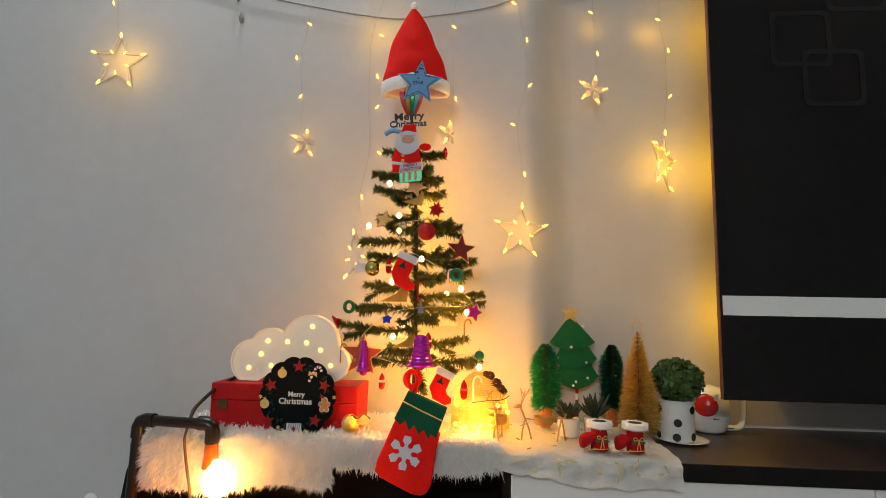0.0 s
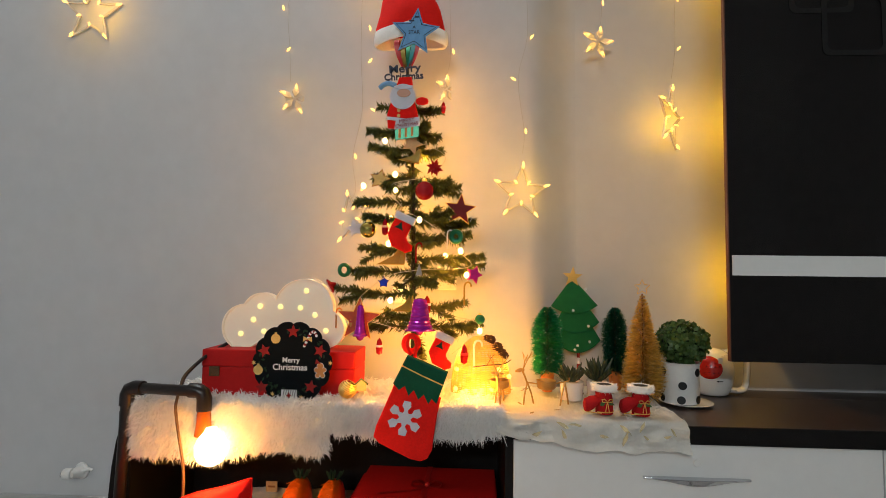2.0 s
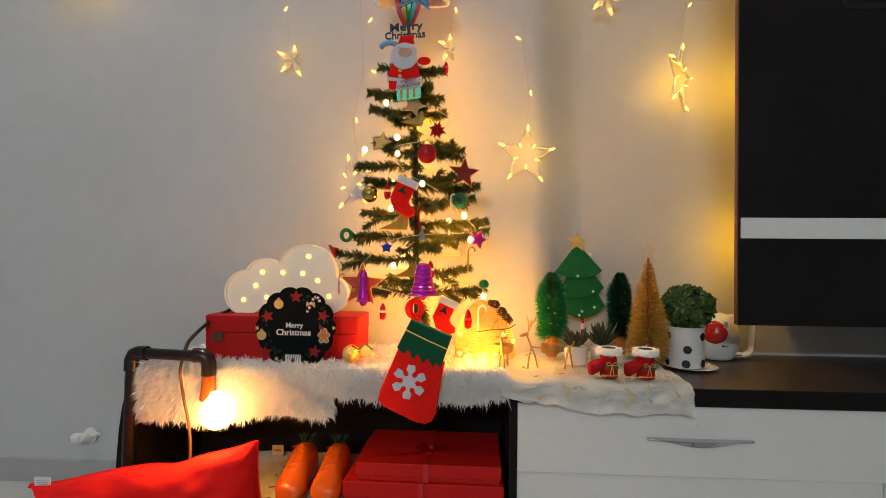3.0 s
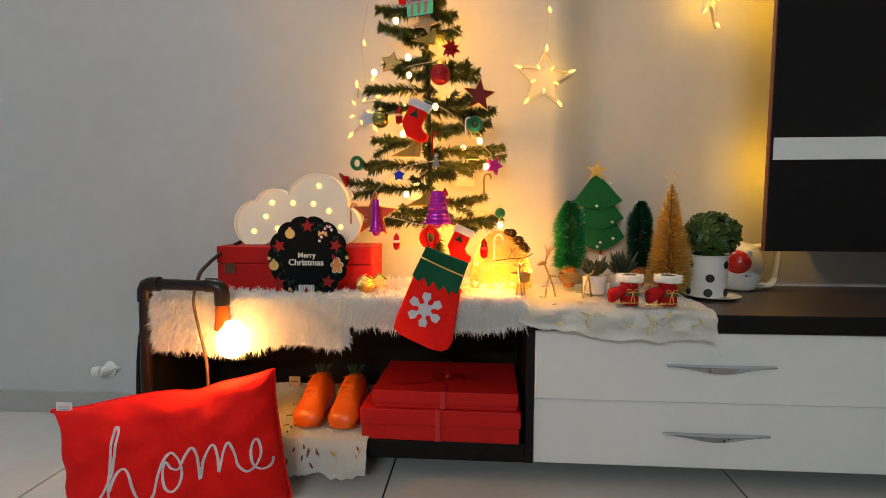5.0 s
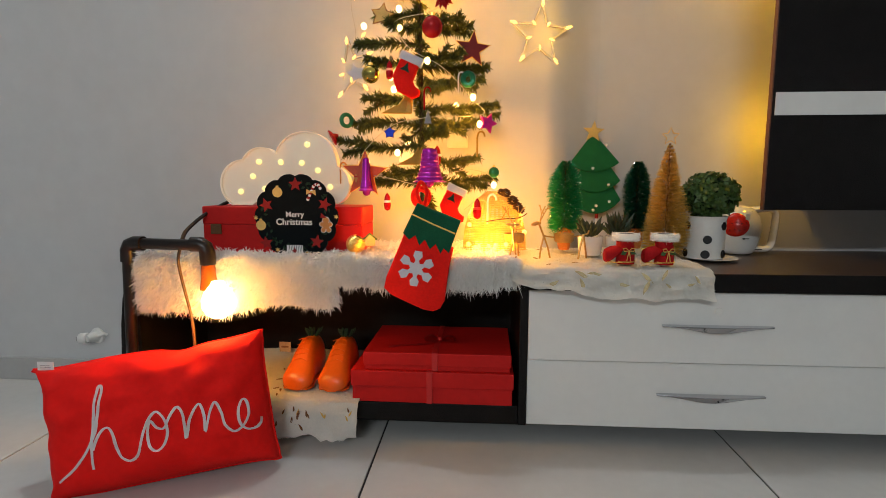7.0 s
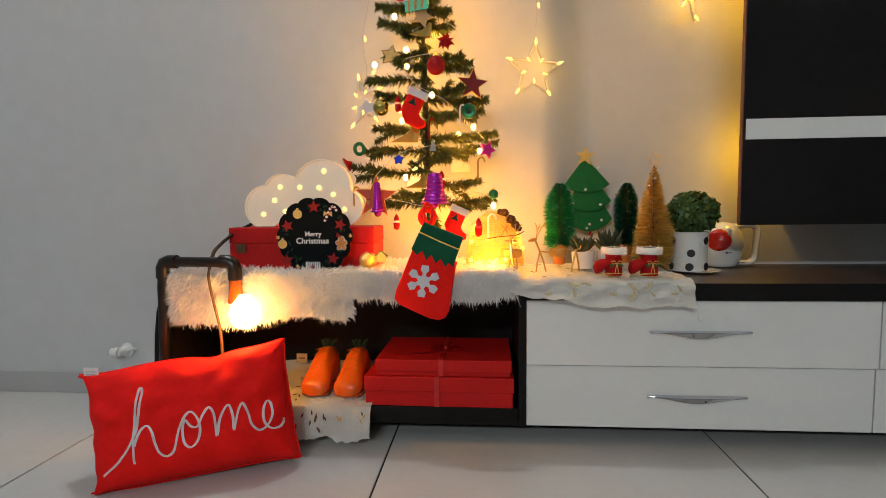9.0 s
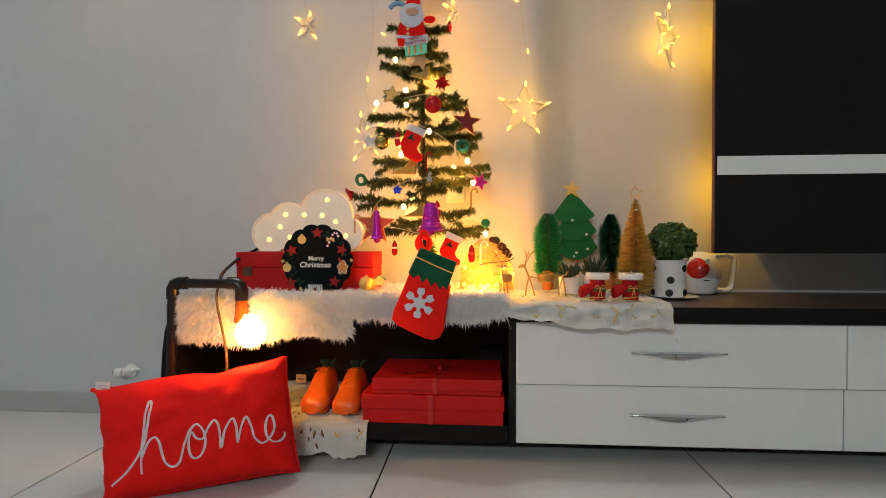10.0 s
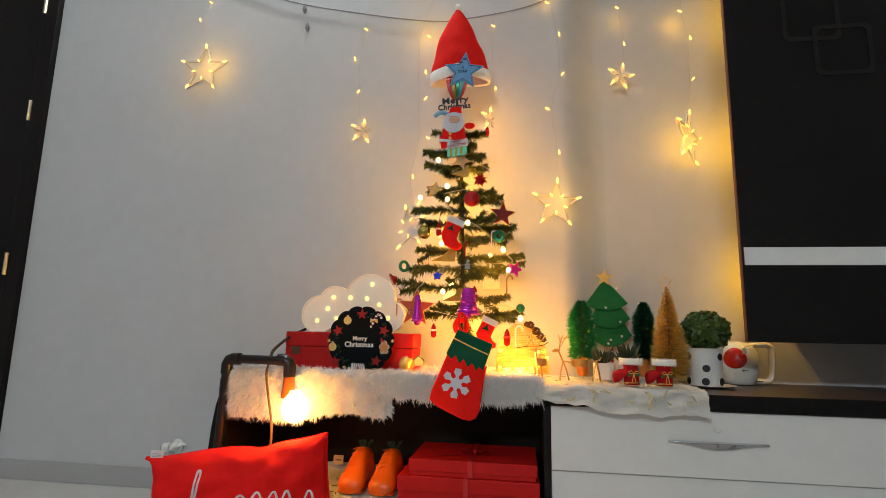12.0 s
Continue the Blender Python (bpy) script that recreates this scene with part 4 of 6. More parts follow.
def bristle(line, n, long):
    """Roots, directions and lengths of the needles along a twig."""
    t = np.random.rand(n) ** 0.8
    pts = np.array([tuple(p) for p in line])
    last = len(line) - 1
    idx = t * last
    lo = np.minimum(idx.astype(int), last - 1)
    roots = pts[lo] + (pts[lo + 1] - pts[lo]) * (idx - lo)[:, None]
    along = pts[lo + 1] - pts[lo]
    along /= np.linalg.norm(along, axis=1)[:, None]
    ways = np.random.normal(size=(n, 3))
    ways -= (ways * along).sum(1)[:, None] * along
    ways /= np.linalg.norm(ways, axis=1)[:, None]
    ways = ways * 0.8 + along * (0.25 + 0.55 * np.random.rand(n))[:, None]
    ways /= np.linalg.norm(ways, axis=1)[:, None]
    return roots, ways, long * (0.45 + 0.75 * np.random.rand(n)) * (1.0 - 0.30 * t)


trunk_line = [Vector((-0.168 - 0.004 * k - (0.012 * (k - 4) if k > 4 else 0), 1.42, 0.60 + 0.13 * k)) for k in range(6)]
strands("needles", *bristle(trunk_line, 1500, 0.021), 0.0029, M_PINE, trunk, 0.05)


def branch(a, tip, n, long, twigs=2):
    a, tip = Vector(a), Vector(tip)
    span = (tip - a).length
    mid = (a + tip) / 2 + Vector((rnd.uniform(-0.01, 0.01), rnd.uniform(-0.012, 0.012), rnd.uniform(-0.016, 0.006)))
    line = curve_through([a, mid, tip], 5)
    stem = tube(line, [0.0026 - 0.00016 * i for i in range(11)], 5)
    sets = [bristle(line, n, long)]
    for k in range(twigs):
        root = line[4 + 2 * k]
        out = (tip - a).normalized() + Vector((rnd.uniform(-0.5, 0.5), rnd.uniform(-0.9, 0.9), rnd.uniform(-0.45, 0.45)))
        end = root + out.normalized() * span * rnd.uniform(0.30, 0.48)
        twig_line = [root, (root + end) / 2 + Vector((0, 0, -0.003)), end]
        tube(twig_line, [0.0016, 0.0014, 0.0009], 4, stem)
        sets.append(bristle(twig_line, n // 3, long * 0.9))
    ob = part("branch", stem, M_TRUNK, tree)
    strands("needles", *[np.concatenate([s[i] for s in sets]) for i in range(3)], 0.0029, M_PINE, ob, 0.12)


# tips seen from the front, tier by tier from the ground up
TIPS = ((-0.311, 1.400, 0.600), (-0.252, 1.500, 0.633), (0.007, 1.420, 0.610), (-0.033, 1.480, 0.659),
        (-0.371, 1.380, 0.698), (-0.340, 1.430, 0.741), (0.013, 1.440, 0.783), (-0.110, 1.330, 0.722), (-0.019, 1.500, 0.754),
        (-0.319, 1.460, 0.807), (-0.023, 1.420, 0.841), (-0.098, 1.340, 0.816),
        (-0.320, 1.420, 0.928), (-0.298, 1.380, 0.881), (-0.052, 1.440, 0.969), (-0.071, 1.370, 0.894), (-0.012, 1.460, 0.877),
        (-0.283, 1.440, 0.996), (-0.074, 1.400, 0.967), (-0.241, 1.370, 0.961),
        (-0.293, 1.420, 1.072), (-0.099, 1.420, 1.063), (-0.227, 1.370, 1.039),
        (-0.299, 1.420, 1.118), (-0.108, 1.440, 1.107), (-0.138, 1.380, 1.120),
        (-0.274, 1.430, 1.187), (-0.103, 1.420, 1.172), (-0.247, 1.470, 1.170))
for x, y, z in TIPS:
    reach = math.hypot(x + 0.175, y - 1.42)
    branch((-0.172, 1.42, z + 0.012 - 0.12 * reach), (x, y, z), int(140 + 2600 * reach), 0.026)
for k in range(20):
    z = 0.61 + 0.58 * k / 20
    a, r = k * 2.4, 0.105 * (1.2 - 0.85 * k / 20) * 0.42
    branch((-0.172, 1.42, z), (-0.172 + r * math.cos(a), 1.42 + 0.8 * r * math.sin(a), z + rnd.uniform(-0.025, 0.03)), 130, 0.022, 1)
branch((-0.170, 1.41, 0.60), (-0.142, 1.380, 0.531), 260, 0.02)


def hang(name, label, category, top, drop):
    """An ornament's Empty, hung from top by a thread of that length; its centre."""
    ob = thing(name, label, category, top, "tree ornaments")
    if drop:
        part("thread", tube([top, (top[0], top[1], top[2] - drop)], 0.0005, 4), M_WIRE, ob)
    return ob


def at(p, turn=0, yaw=0):
    return Matrix.Translation(p) @ pose(0, 0, 0, 0, 0, yaw) @ pose(0, 0, 0, 0, turn)


def star_ornament(name, label, p, big, colour, rim=None, turn=0, yaw=0, fat=0.5, thick=0.004):
    ob = thing(name, label, "star ornament", p, "tree ornaments")
    part("star", prism(star_shape(big, big * fat), thick, at(p, turn, yaw), 0.0008), colour, ob)
    if rim:
        part("border", tube([at(p, turn, yaw) @ Vector((x, thick / 2, z)) for x, z in star_shape(big * 1.06, big * fat * 1.06)], thick * 0.42, 5, closed=True), rim, ob, "gold border")
    return ob


# felt hat on the tip, with its band and pompom
hat = thing("festive_hat", "red felt cone hat with white band over the tree tip", "hat", (-0.19, 1.43, 1.39))
bm, rings = bmesh.new(), []
for i in range(15):
    t = i / 14
    cx, z = -0.192 - 0.010 * t + 0.002 * math.sin(9 * t), 1.405 + 0.222 * t
    r = (0.093 * (1 - t) ** 0.80 + 0.009 * math.sin(math.pi * t)) + 0.004
    rings.append([bm.verts.new((cx + r * math.cos(a) * (1 + 0.05 * noise.noise((math.cos(a) * 2, t * 5, 1))), 1.44 + 0.42 * r * math.sin(a) * (1 + 0.2 * noise.noise((a, t * 4, 2))), z + 0.016 * (1 - t) * -abs(math.cos(a)))) for a in [6.28319 * k / 28 for k in range(28)]])
for a, b in zip(rings, rings[1:]):
    for k in range(28):
        bm.faces.new((a[k], a[(k + 1) % 28], b[(k + 1) % 28], b[k]))
bm.faces.new(rings[-1])
part("crown", bm, M_RED_FELT, hat, smooth=True)
bm, rings = bmesh.new(), []
for i, (dz, g) in enumerate(((0.006, 0.0), (0.004, 0.004), (-0.012, 0.006), (-0.028, 0.005), (-0.034, 0.0), (-0.030, -0.004), (0.0, -0.004))):
    rings.append([bm.verts.new((-0.190 + (0.096 + g) * math.cos(a), 1.44 + (0.041 + g) * math.sin(a), 1.404 + dz - 0.016 * abs(math.cos(a)) + 0.003 * noise.noise((a * 2, dz * 60, 5)))) for a in [6.28319 * k / 32 for k in range(32)]])
for a, b in zip(rings, rings[1:]):
    for k in range(32):
        bm.faces.new((a[k], a[(k + 1) % 32], b[(k + 1) % 32], b[k]))
bmesh.ops.recalc_face_normals(bm, faces=bm.faces[:])
part("band", bm, M_PLUSH, hat, "fluffy white band", smooth=True)
part("pompom", ball((-0.200, 1.44, 1.634), 0.011), M_PLUSH, hat, "small white pompom", smooth=True)

star = thing("top_star", "pale blue glitter card star with navy edging", "star ornament", (-0.171, 1.375, 1.367))
p = (-0.171, 1.375, 1.367)
part("card", prism(star_shape(0.066, 0.030), 0.003, at(p, 6)), M_STAR_BLUE, star)
part("edging", tube([at(p, 6) @ Vector((x, -0.0006, z)) for x, z in star_shape(0.055, 0.025)], 0.0011, 5, closed=True), M_NAVY, star, "navy glitter line")
lettering("upper_word", "A", 0.011, at(p) @ pose(-0.003, -0.0016, 0.012, 90), M_NAVY, star)
lettering("lower_word", "STAR", 0.013, at(p) @ pose(-0.003, -0.0016, -0.002, 90), M_NAVY, star)
for dx, w, dz in ((-0.010, 0.014, 0.030), (0.004, 0.010, 0.040)):
    part("glitter_bar", box(p[0] + dx - w / 2, p[0] + dx + w / 2, p[1] - 0.0016, p[1] - 0.0004, p[2] + dz - 0.002, p[2] + dz + 0.002), M_NAVY, star)

rib = thing("ribbon_bow", "looped satin ribbons in red, gold, green and teal", "ribbon", (-0.196, 1.400, 1.325))
for (dx, w), m in zip(((-0.020, 0.012), (-0.008, 0.011), (0.004, 0.010), (0.015, 0.012), (0.024, 0.011)), (M_RED_RIB, M_OLIVE, M_GREEN_GLOSS, M_TEAL, M_RED_RIB)):
    c = Vector((-0.195, 1.395, 1.323))
    loop = curve_through([c + Vector(q) for q in ((dx * 0.3, 0, -0.045), (dx, -0.012, -0.015), (dx * 1.3, -0.016, 0.016), (dx * 1.2, -0.002, 0.030), (dx, 0.012, 0.01), (dx * 0.4, 0.006, -0.03))], 4)
    bm = bmesh.new()
    for a, b in zip(loop, loop[1:]):
        bm.faces.new([bm.verts.new(a + Vector((-w / 2, 0, 0))), bm.verts.new(a + Vector((w / 2, 0, 0))), bm.verts.new(b + Vector((w / 2, 0, 0))), bm.verts.new(b + Vector((-w / 2, 0, 0)))])
    bmesh.ops.remove_doubles(bm, verts=bm.verts[:], dist=0.0001)
    bmesh.ops.solidify(bm, geom=bm.faces[:], thickness=0.0008)
    part("loop", bm, m, rib, smooth=True)

topper = thing("word_topper", "navy glitter cut-out words above the red ornament", "word ornament", (-0.200, 1.375, 1.255))
p = (-0.197, 1.372, 1.267)
lettering("merry_word", "Merry", 0.028, pose(*p, 90, 0, 0) @ pose(0, 0, 0, 0, 0, 4), M_NAVY, topper, 0.0016, 1.2, 0.0006)
p = (-0.199, 1.372, 1.246)
lettering("christmas_word", "Christmas", 0.025, pose(*p, 90, 0, 0) @ pose(0, 0, 0, 0, 0, 3), M_NAVY, topper, 0.0016, 1.0, 0.0006)
part("wavy_bar", tube(curve_through([(p[0] - 0.062, p[1], p[2] - 0.03), (p[0] - 0.05, p[1] - 0.004, p[2] - 0.022), (p[0] - 0.036, p[1], p[2] - 0.018), (p[0] - 0.02, p[1], p[2] - 0.024)], 4), 0.007, 8), M_STAR_BLUE, topper)

# big card ornament, kept to plain shapes
fig = thing("card_ornament", "red and white festive card ornament with a striped parcel", "card ornament", (-0.195, 1.360, 1.154))
X0, Y0, Z0 = (-0.199, 1.362, 1.159)


def card(name, shape, dx, dz, material, lift, label="", thick=0.003, turn=0):
    return part(name, prism(shape, thick, Matrix.Translation((X0 + dx, Y0 - lift, Z0 + dz)) @ pose(0, 0, 0, 0, turn), 0.0006), material, fig, label)


card("red_panel", [(-0.038, -0.052), (0.034, -0.052), (0.040, -0.02), (0.028, 0.03), (-0.026, 0.03), (-0.040, -0.015)], 0, 0, M_RED_FELT, 0.0, "red card")
card("white_disc", round_shape(0.034, 24, 1.0, 0.98), 0.0, 0.030, M_WHITE_FELT, 0.004, "white rounded card")
card("top_panel", [(-0.020, 0), (0.022, 0), (0.018, 0.022), (-0.014, 0.020)], 0.004, 0.060, M_RED_FELT, 0.003)
card("peach_disc", round_shape(0.014, 16, 1.25, 0.75), 0.003, 0.038, M_SKIN, 0.0075)
card("white_band", round_shape(0.012, 14, 2.1, 0.5), 0.002, 0.054, M_WHITE_FELT, 0.007)
card("white_hem", [(-0.041, -0.030), (0.01, -0.036), (0.01, -0.028), (-0.040, -0.022)], 0, 0, M_WHITE_FELT, 0.004)
card("side_tab", round_shape(0.013, 12, 1.3, 0.8), 0.050, 0.018, M_RED_FELT, 0.002)
for dz in (-0.006, -0.020):
    card("button", round_shape(0.0045, 12), -0.010, dz, M_PRINT_GOLD, 0.004)
card("parcel", [(-0.030, -0.024), (0.030, -0.016), (0.030, 0.020), (-0.032, 0.008)], 0.013, -0.060, M_GREEN_GLOSS, 0.005, "green striped parcel")
for k in range(3):
    card("parcel_stripe", [(-0.003, -0.020 + 0.003 * k), (0.003, -0.019 + 0.003 * k), (0.003, 0.010 + 0.004 * k), (-0.003, 0.009 + 0.004 * k)], -0.006 + 0.016 * k, -0.060, M_PRINT_TAN, 0.0055)
card("banner", [(-0.030, -0.017), (0.036, -0.007), (0.034, 0.016), (-0.026, 0.008)], 0.010, -0.040, M_WHITE_FELT, 0.0070, "pale lettered banner")
lettering("merry_word", "MERRY", 0.013, pose(X0 + 0.012, Y0 - 0.0085, Z0 - 0.0345, 90, -9, 0), M_PRINT_RED, fig, 0.001)
lettering("christmas_word", "CHRISTMAS", 0.0112, pose(X0 + 0.012, Y0 - 0.0085, Z0 - 0.0455, 90, -9, 0), M_PRINT_RED, fig, 0.001)


def small_stocking(label, p, s, turn):
    ob = thing("mini_stocking", label, "stocking ornament", p, "mini stockings")
    m = at(p, turn)
    body = [(-0.42, 0.55), (0.40, 0.55), (0.40, -0.12), (0.56, -0.28), (0.84, -0.36), (0.90, -0.58), (0.66, -0.80), (-0.06, -0.76), (-0.46, -0.30)]
    body = [(-x * s, z * s) for x, z in body] if turn < 0 else [(x * s, z * s) for x, z in body]
    part("body", prism(body, s * 0.28, m, s * 0.07), M_RED_FELT, ob, smooth=True)
    part("cuff", prism([(-0.50 * s, 0.50 * s), (0.50 * s, 0.50 * s), (0.50 * s, 0.86 * s), (-0.50 * s, 0.86 * s)], s * 0.34, m @ Matrix.Translation((0, -0.03 * s, 0)), s * 0.06), M_WHITE_FELT, ob, "white cuff", smooth=True)
    part("holly", prism(star_shape(0.26 * s, 0.10 * s, 3), 0.001, m @ Matrix.Translation((-0.05 * s, -0.02 * s, 0.22 * s)), 0), M_PRINT_GREEN, ob, "dark green holly motif")
    return ob


small_stocking("small red felt stocking ornament with white cuff", (-0.201, 1.345, 0.840), 0.054, 24)
small_stocking("small red felt stocking ornament hanging beside the large stocking", (-0.095, 1.330, 0.549), 0.048, 24)

star_ornament("cookie_star", "golden cookie-like star ornament", (-0.257, 1.375, 0.977), 0.026, M_PRINT_GOLD, M_WOOD, 12)
star_ornament("wooden_star", "dark red wooden star ornament with gold border", (-0.048, 1.380, 0.900), 0.040, M_RED_DARK, M_GOLD, 5, 15, 0.42)
star_ornament("felt_star", "small pale pink felt star ornament", (-0.321, 1.380, 0.850), 0.024, M_WHITE_FELT, None, -15)
star_ornament("orange_star", "orange wooden star ornament with gold border", (-0.306, 1.380, 0.616), 0.056, M_RED_GLITTER, M_GOLD, 3, 0, 0.42)
star_ornament("foil_star", "small blue foil star bow", (-0.241, 1.365, 0.712), 0.015, M_BLUE, None, 0, 0, 0.6, 0.008)
star_ornament("cream_star", "cream wooden star among the branches", (-0.174, 1.370, 1.070), 0.03, M_PALE_WOOD, None, 20, 20)


def bauble(label, p, r, material):
    ob = hang("bauble", label, "bauble", (p[0], p[1], p[2] + r + 0.012), 0.010)
    part("ball", ball(p, r, u=20, v=14), material, ob, smooth=True)
    part("cap", lathe([(r * 0.28, 0), (r * 0.28, r * 0.25), (r * 0.1, r * 0.35)], (p[0], p[1], p[2] + r * 0.94), 10), M_GOLD, ob, "gold cap")


bauble("glossy red bauble on the tree", (-0.140, 1.365, 0.946), 0.0245, M_RED_GLOSS)
bauble("shiny green and gold bauble", (-0.285, 1.375, 0.846), 0.021, M_BALL_GOLD)
bauble("tiny green foil bauble hanging from a branch end", (0.004, 1.400, 0.620), 0.013, M_GREEN_GLOSS)

ob = thing("gift_bow", "dark red glitter rosette bow", "bow", (-0.116, 1.370, 1.005), "tree ornaments")
c = Vector((-0.116, 1.370, 1.005))
for k in range(14):
    a = k * 2.399
    t = 0.35 + 0.65 * (k / 14)
    part("loop", prism(star_shape(0.011, 0.004, 2), 0.003, Matrix.Translation(c + Vector((0.017 * t * math.cos(a), -0.010 * (1 - t), 0.017 * t * math.sin(a)))) @ pose(0, 0, 0, 40 * math.sin(a), math.degrees(-a) + 90, 40 * math.cos(a))), M_RED_GLOSS, ob)


def bell(label, p, s, material, wide=1.0):
    ob = hang("bell", label, "bell", (p[0], p[1], p[2] + s * 1.1), s * 0.1)
    prof = [(0.10, 1.0), (0.28, 0.97), (0.36, 0.80), (0.40, 0.55), (0.47, 0.30), (0.60, 0.08), (0.72, 0.0), (0.66, 0.02)]
    fine = []
    for (r0, z0), (r1, z1) in zip(prof, prof[1:]):
        for k in range(6):
            t = k / 6
            fine.append(((r0 + (r1 - r0) * t) * s * wide * (1 + 0.045 * math.sin(56 * (z0 + (z1 - z0) * t))), (z0 + (z1 - z0) * t) * s))
    part("bell_body", lathe(fine, p, 24), material, ob, smooth=True)
    part("clapper", ball((p[0], p[1], p[2] - 0.02 * s), 0.13 * s, u=10, v=7), material, ob, smooth=True)


bell("violet ridged metallic bell at the front of the tree", (-0.144, 1.335, 0.596), 0.078, M_PURPLE, 0.70)
bell("slim violet bell in front of the orange star", (-0.297, 1.362, 0.576), 0.078, M_PURPLE, 0.33)


def figure(label, p, s, material, band):
    ob = hang("hanging_charm", label, "hanging charm", (p[0], p[1], p[2] + s), s * 0.3)
    part("charm_body", lathe([(0.10 * s, -0.9 * s), (0.30 * s, -0.75 * s), (0.36 * s, -0.2 * s), (0.30 * s, 0.2 * s), (0.26 * s, 0.5 * s), (0.05 * s, 0.85 * s)], p, 14), material, ob, smooth=True)
    part("charm_band", lathe([(0.35 * s, -0.1 * s), (0.38 * s, 0.0), (0.34 * s, 0.12 * s)], p, 14), band, ob, "pale band", smooth=True)


figure("red plain charm with a white band", (-0.128, 1.350, 0.658), 0.026, M_RED_GLOSS, M_WHITE_FELT)
figure("red plain charm with a white band hanging low", (-0.249, 1.370, 0.551), 0.024, M_RED_GLOSS, M_WHITE_FELT)
figure("red plain charm beside the small stocking", (-0.239, 1.365, 0.853), 0.024, M_RED_GLOSS, M_SKIN)
figure("red plain charm at a branch end", (-0.097, 1.410, 1.177), 0.018, M_RED_GLOSS, M_RED_RIB)
figure("slim red charm near the wicker dome", (-0.035, 1.375, 0.535), 0.028, M_RED_GLOSS, M_RED_RIB)
figure("orange red charm on a low branch", (-0.326, 1.385, 0.610), 0.018, M_PRINT_TAN, M_RED_RIB)
star_ornament("pink_charm", "magenta glitter star charm", (-0.010, 1.385, 0.734), 0.024, M_MAGENTA, None, 20, 25, 0.5, 0.007)


def ring(label, p, r, thick, material, yaw=0):
    ob = thing("ring_ornament", label, "ring ornament", p, "tree ornaments")
    part("ring", tube([at(p, 0, yaw) @ Vector((r * math.cos(6.28319 * k / 20), 0, r * 1.1 * math.sin(6.28319 * k / 20))) for k in range(20)], thick, 8, closed=True), material, ob, smooth=True)


ring("green foil ring ornament", (-0.346, 1.380, 0.742), 0.0125, 0.005, M_GREEN_GLOSS, 35)
ring("green foil ring ornament", (-0.058, 1.360, 0.829), 0.0115, 0.0068, M_GREEN_GLOSS)
ring("red wreath ring above the stocking", (-0.164, 1.335, 0.563), 0.017, 0.0075, M_RED_FELT, 15)
ob = thing("drum_charm", "small red flared disc charm at a branch tip", "hanging charm", (-0.378, 1.370, 0.701), "tree ornaments")
part("drum", lathe([(0.001, -0.004), (0.013, -0.005), (0.0185, -0.003), (0.020, 0.0), (0.017, 0.003), (0.009, 0.006), (0.005, 0.012), (0.001, 0.016)], (0, 0, 0), 20, m=pose(-0.378, 1.370, 0.701, 0, 62, 20)), M_RED_GLOSS, ob, smooth=True)


def cane(label, p, s, material, flip=1):
    ob = thing("candy_cane", label, "candy cane", p, "candy canes")
    c = Vector(p)
    part("stick", tube(curve_through([c + Vector(q) * s for q in ((0, 0, -1), (0, 0, 0), (0, 0, 0.55), (0.10 * flip, 0, 0.85), (0.32 * flip, 0, 0.95), (0.52 * flip, 0, 0.80), (0.56 * flip, 0, 0.55))], 4), 0.075 * s, 8), material, ob, smooth=True)


cane("striped pale candy cane on a branch", (-0.365, 1.385, 0.619), 0.026, M_PRINT_TAN)
cane("gold candy cane on a branch", (-0.036, 1.385, 0.686), 0.030, M_OLIVE)
cane("white candy cane in the tree", (-0.080, 1.360, 0.822), 0.024, M_WHITE_FELT)
cane("red candy cane near the trunk", (-0.158, 1.355, 0.787), 0.026, M_RED_GLOSS)
cane("white candy cane beside the dome", (-0.010, 1.380, 0.534), 0.036, M_WHITE, 1)


def cone_cloth(label, p, s, turn):
    ob = thing("folded_ribbon", label, "folded ribbon", p, "folded ribbons")
    bm = prism([(-1.05 * s, -0.45 * s), (-0.60 * s, -0.22 * s), (-0.15 * s, 0.02 * s), (0.08 * s, 0.36 * s), (0.22 * s, 0.62 * s), (0.42 * s, 0.60 * s), (0.52 * s, 0.15 * s), (0.46 * s, -0.45 * s)], 0.006, at(p, turn, 10), 0.002)
    part("fold", bm, M_OLIVE, ob)
    part("inner_fold", prism([(0.16 * s, -0.42 * s), (0.44 * s, -0.42 * s), (0.46 * s, 0.15 * s), (0.34 * s, 0.50 * s)], 0.003, at((p[0], p[1] - 0.003, p[2]), turn, 6), 0.001), M_OLIVE, ob)


cone_cloth("olive gold folded ribbon among the branches", (-0.213, 1.385, 0.779), 0.048, 0)
cone_cloth("olive gold folded ribbon low on the tree", (-0.184, 1.380, 0.656), 0.040, 0)
cone_cloth("gold folded ribbon high on the tree", (-0.169, 1.375, 1.037), 0.036, 10)
ob = thing("silver_tree_charm", "small silver glitter tree charm", "hanging charm", (-0.153, 1.350, 0.750), "tree ornaments")
part("charm", prism([(-0.009, -0.013), (0.009, -0.013), (0.0, 0.019)], 0.003, at((-0.149, 1.350, 0.743))), M_CHROME, ob)

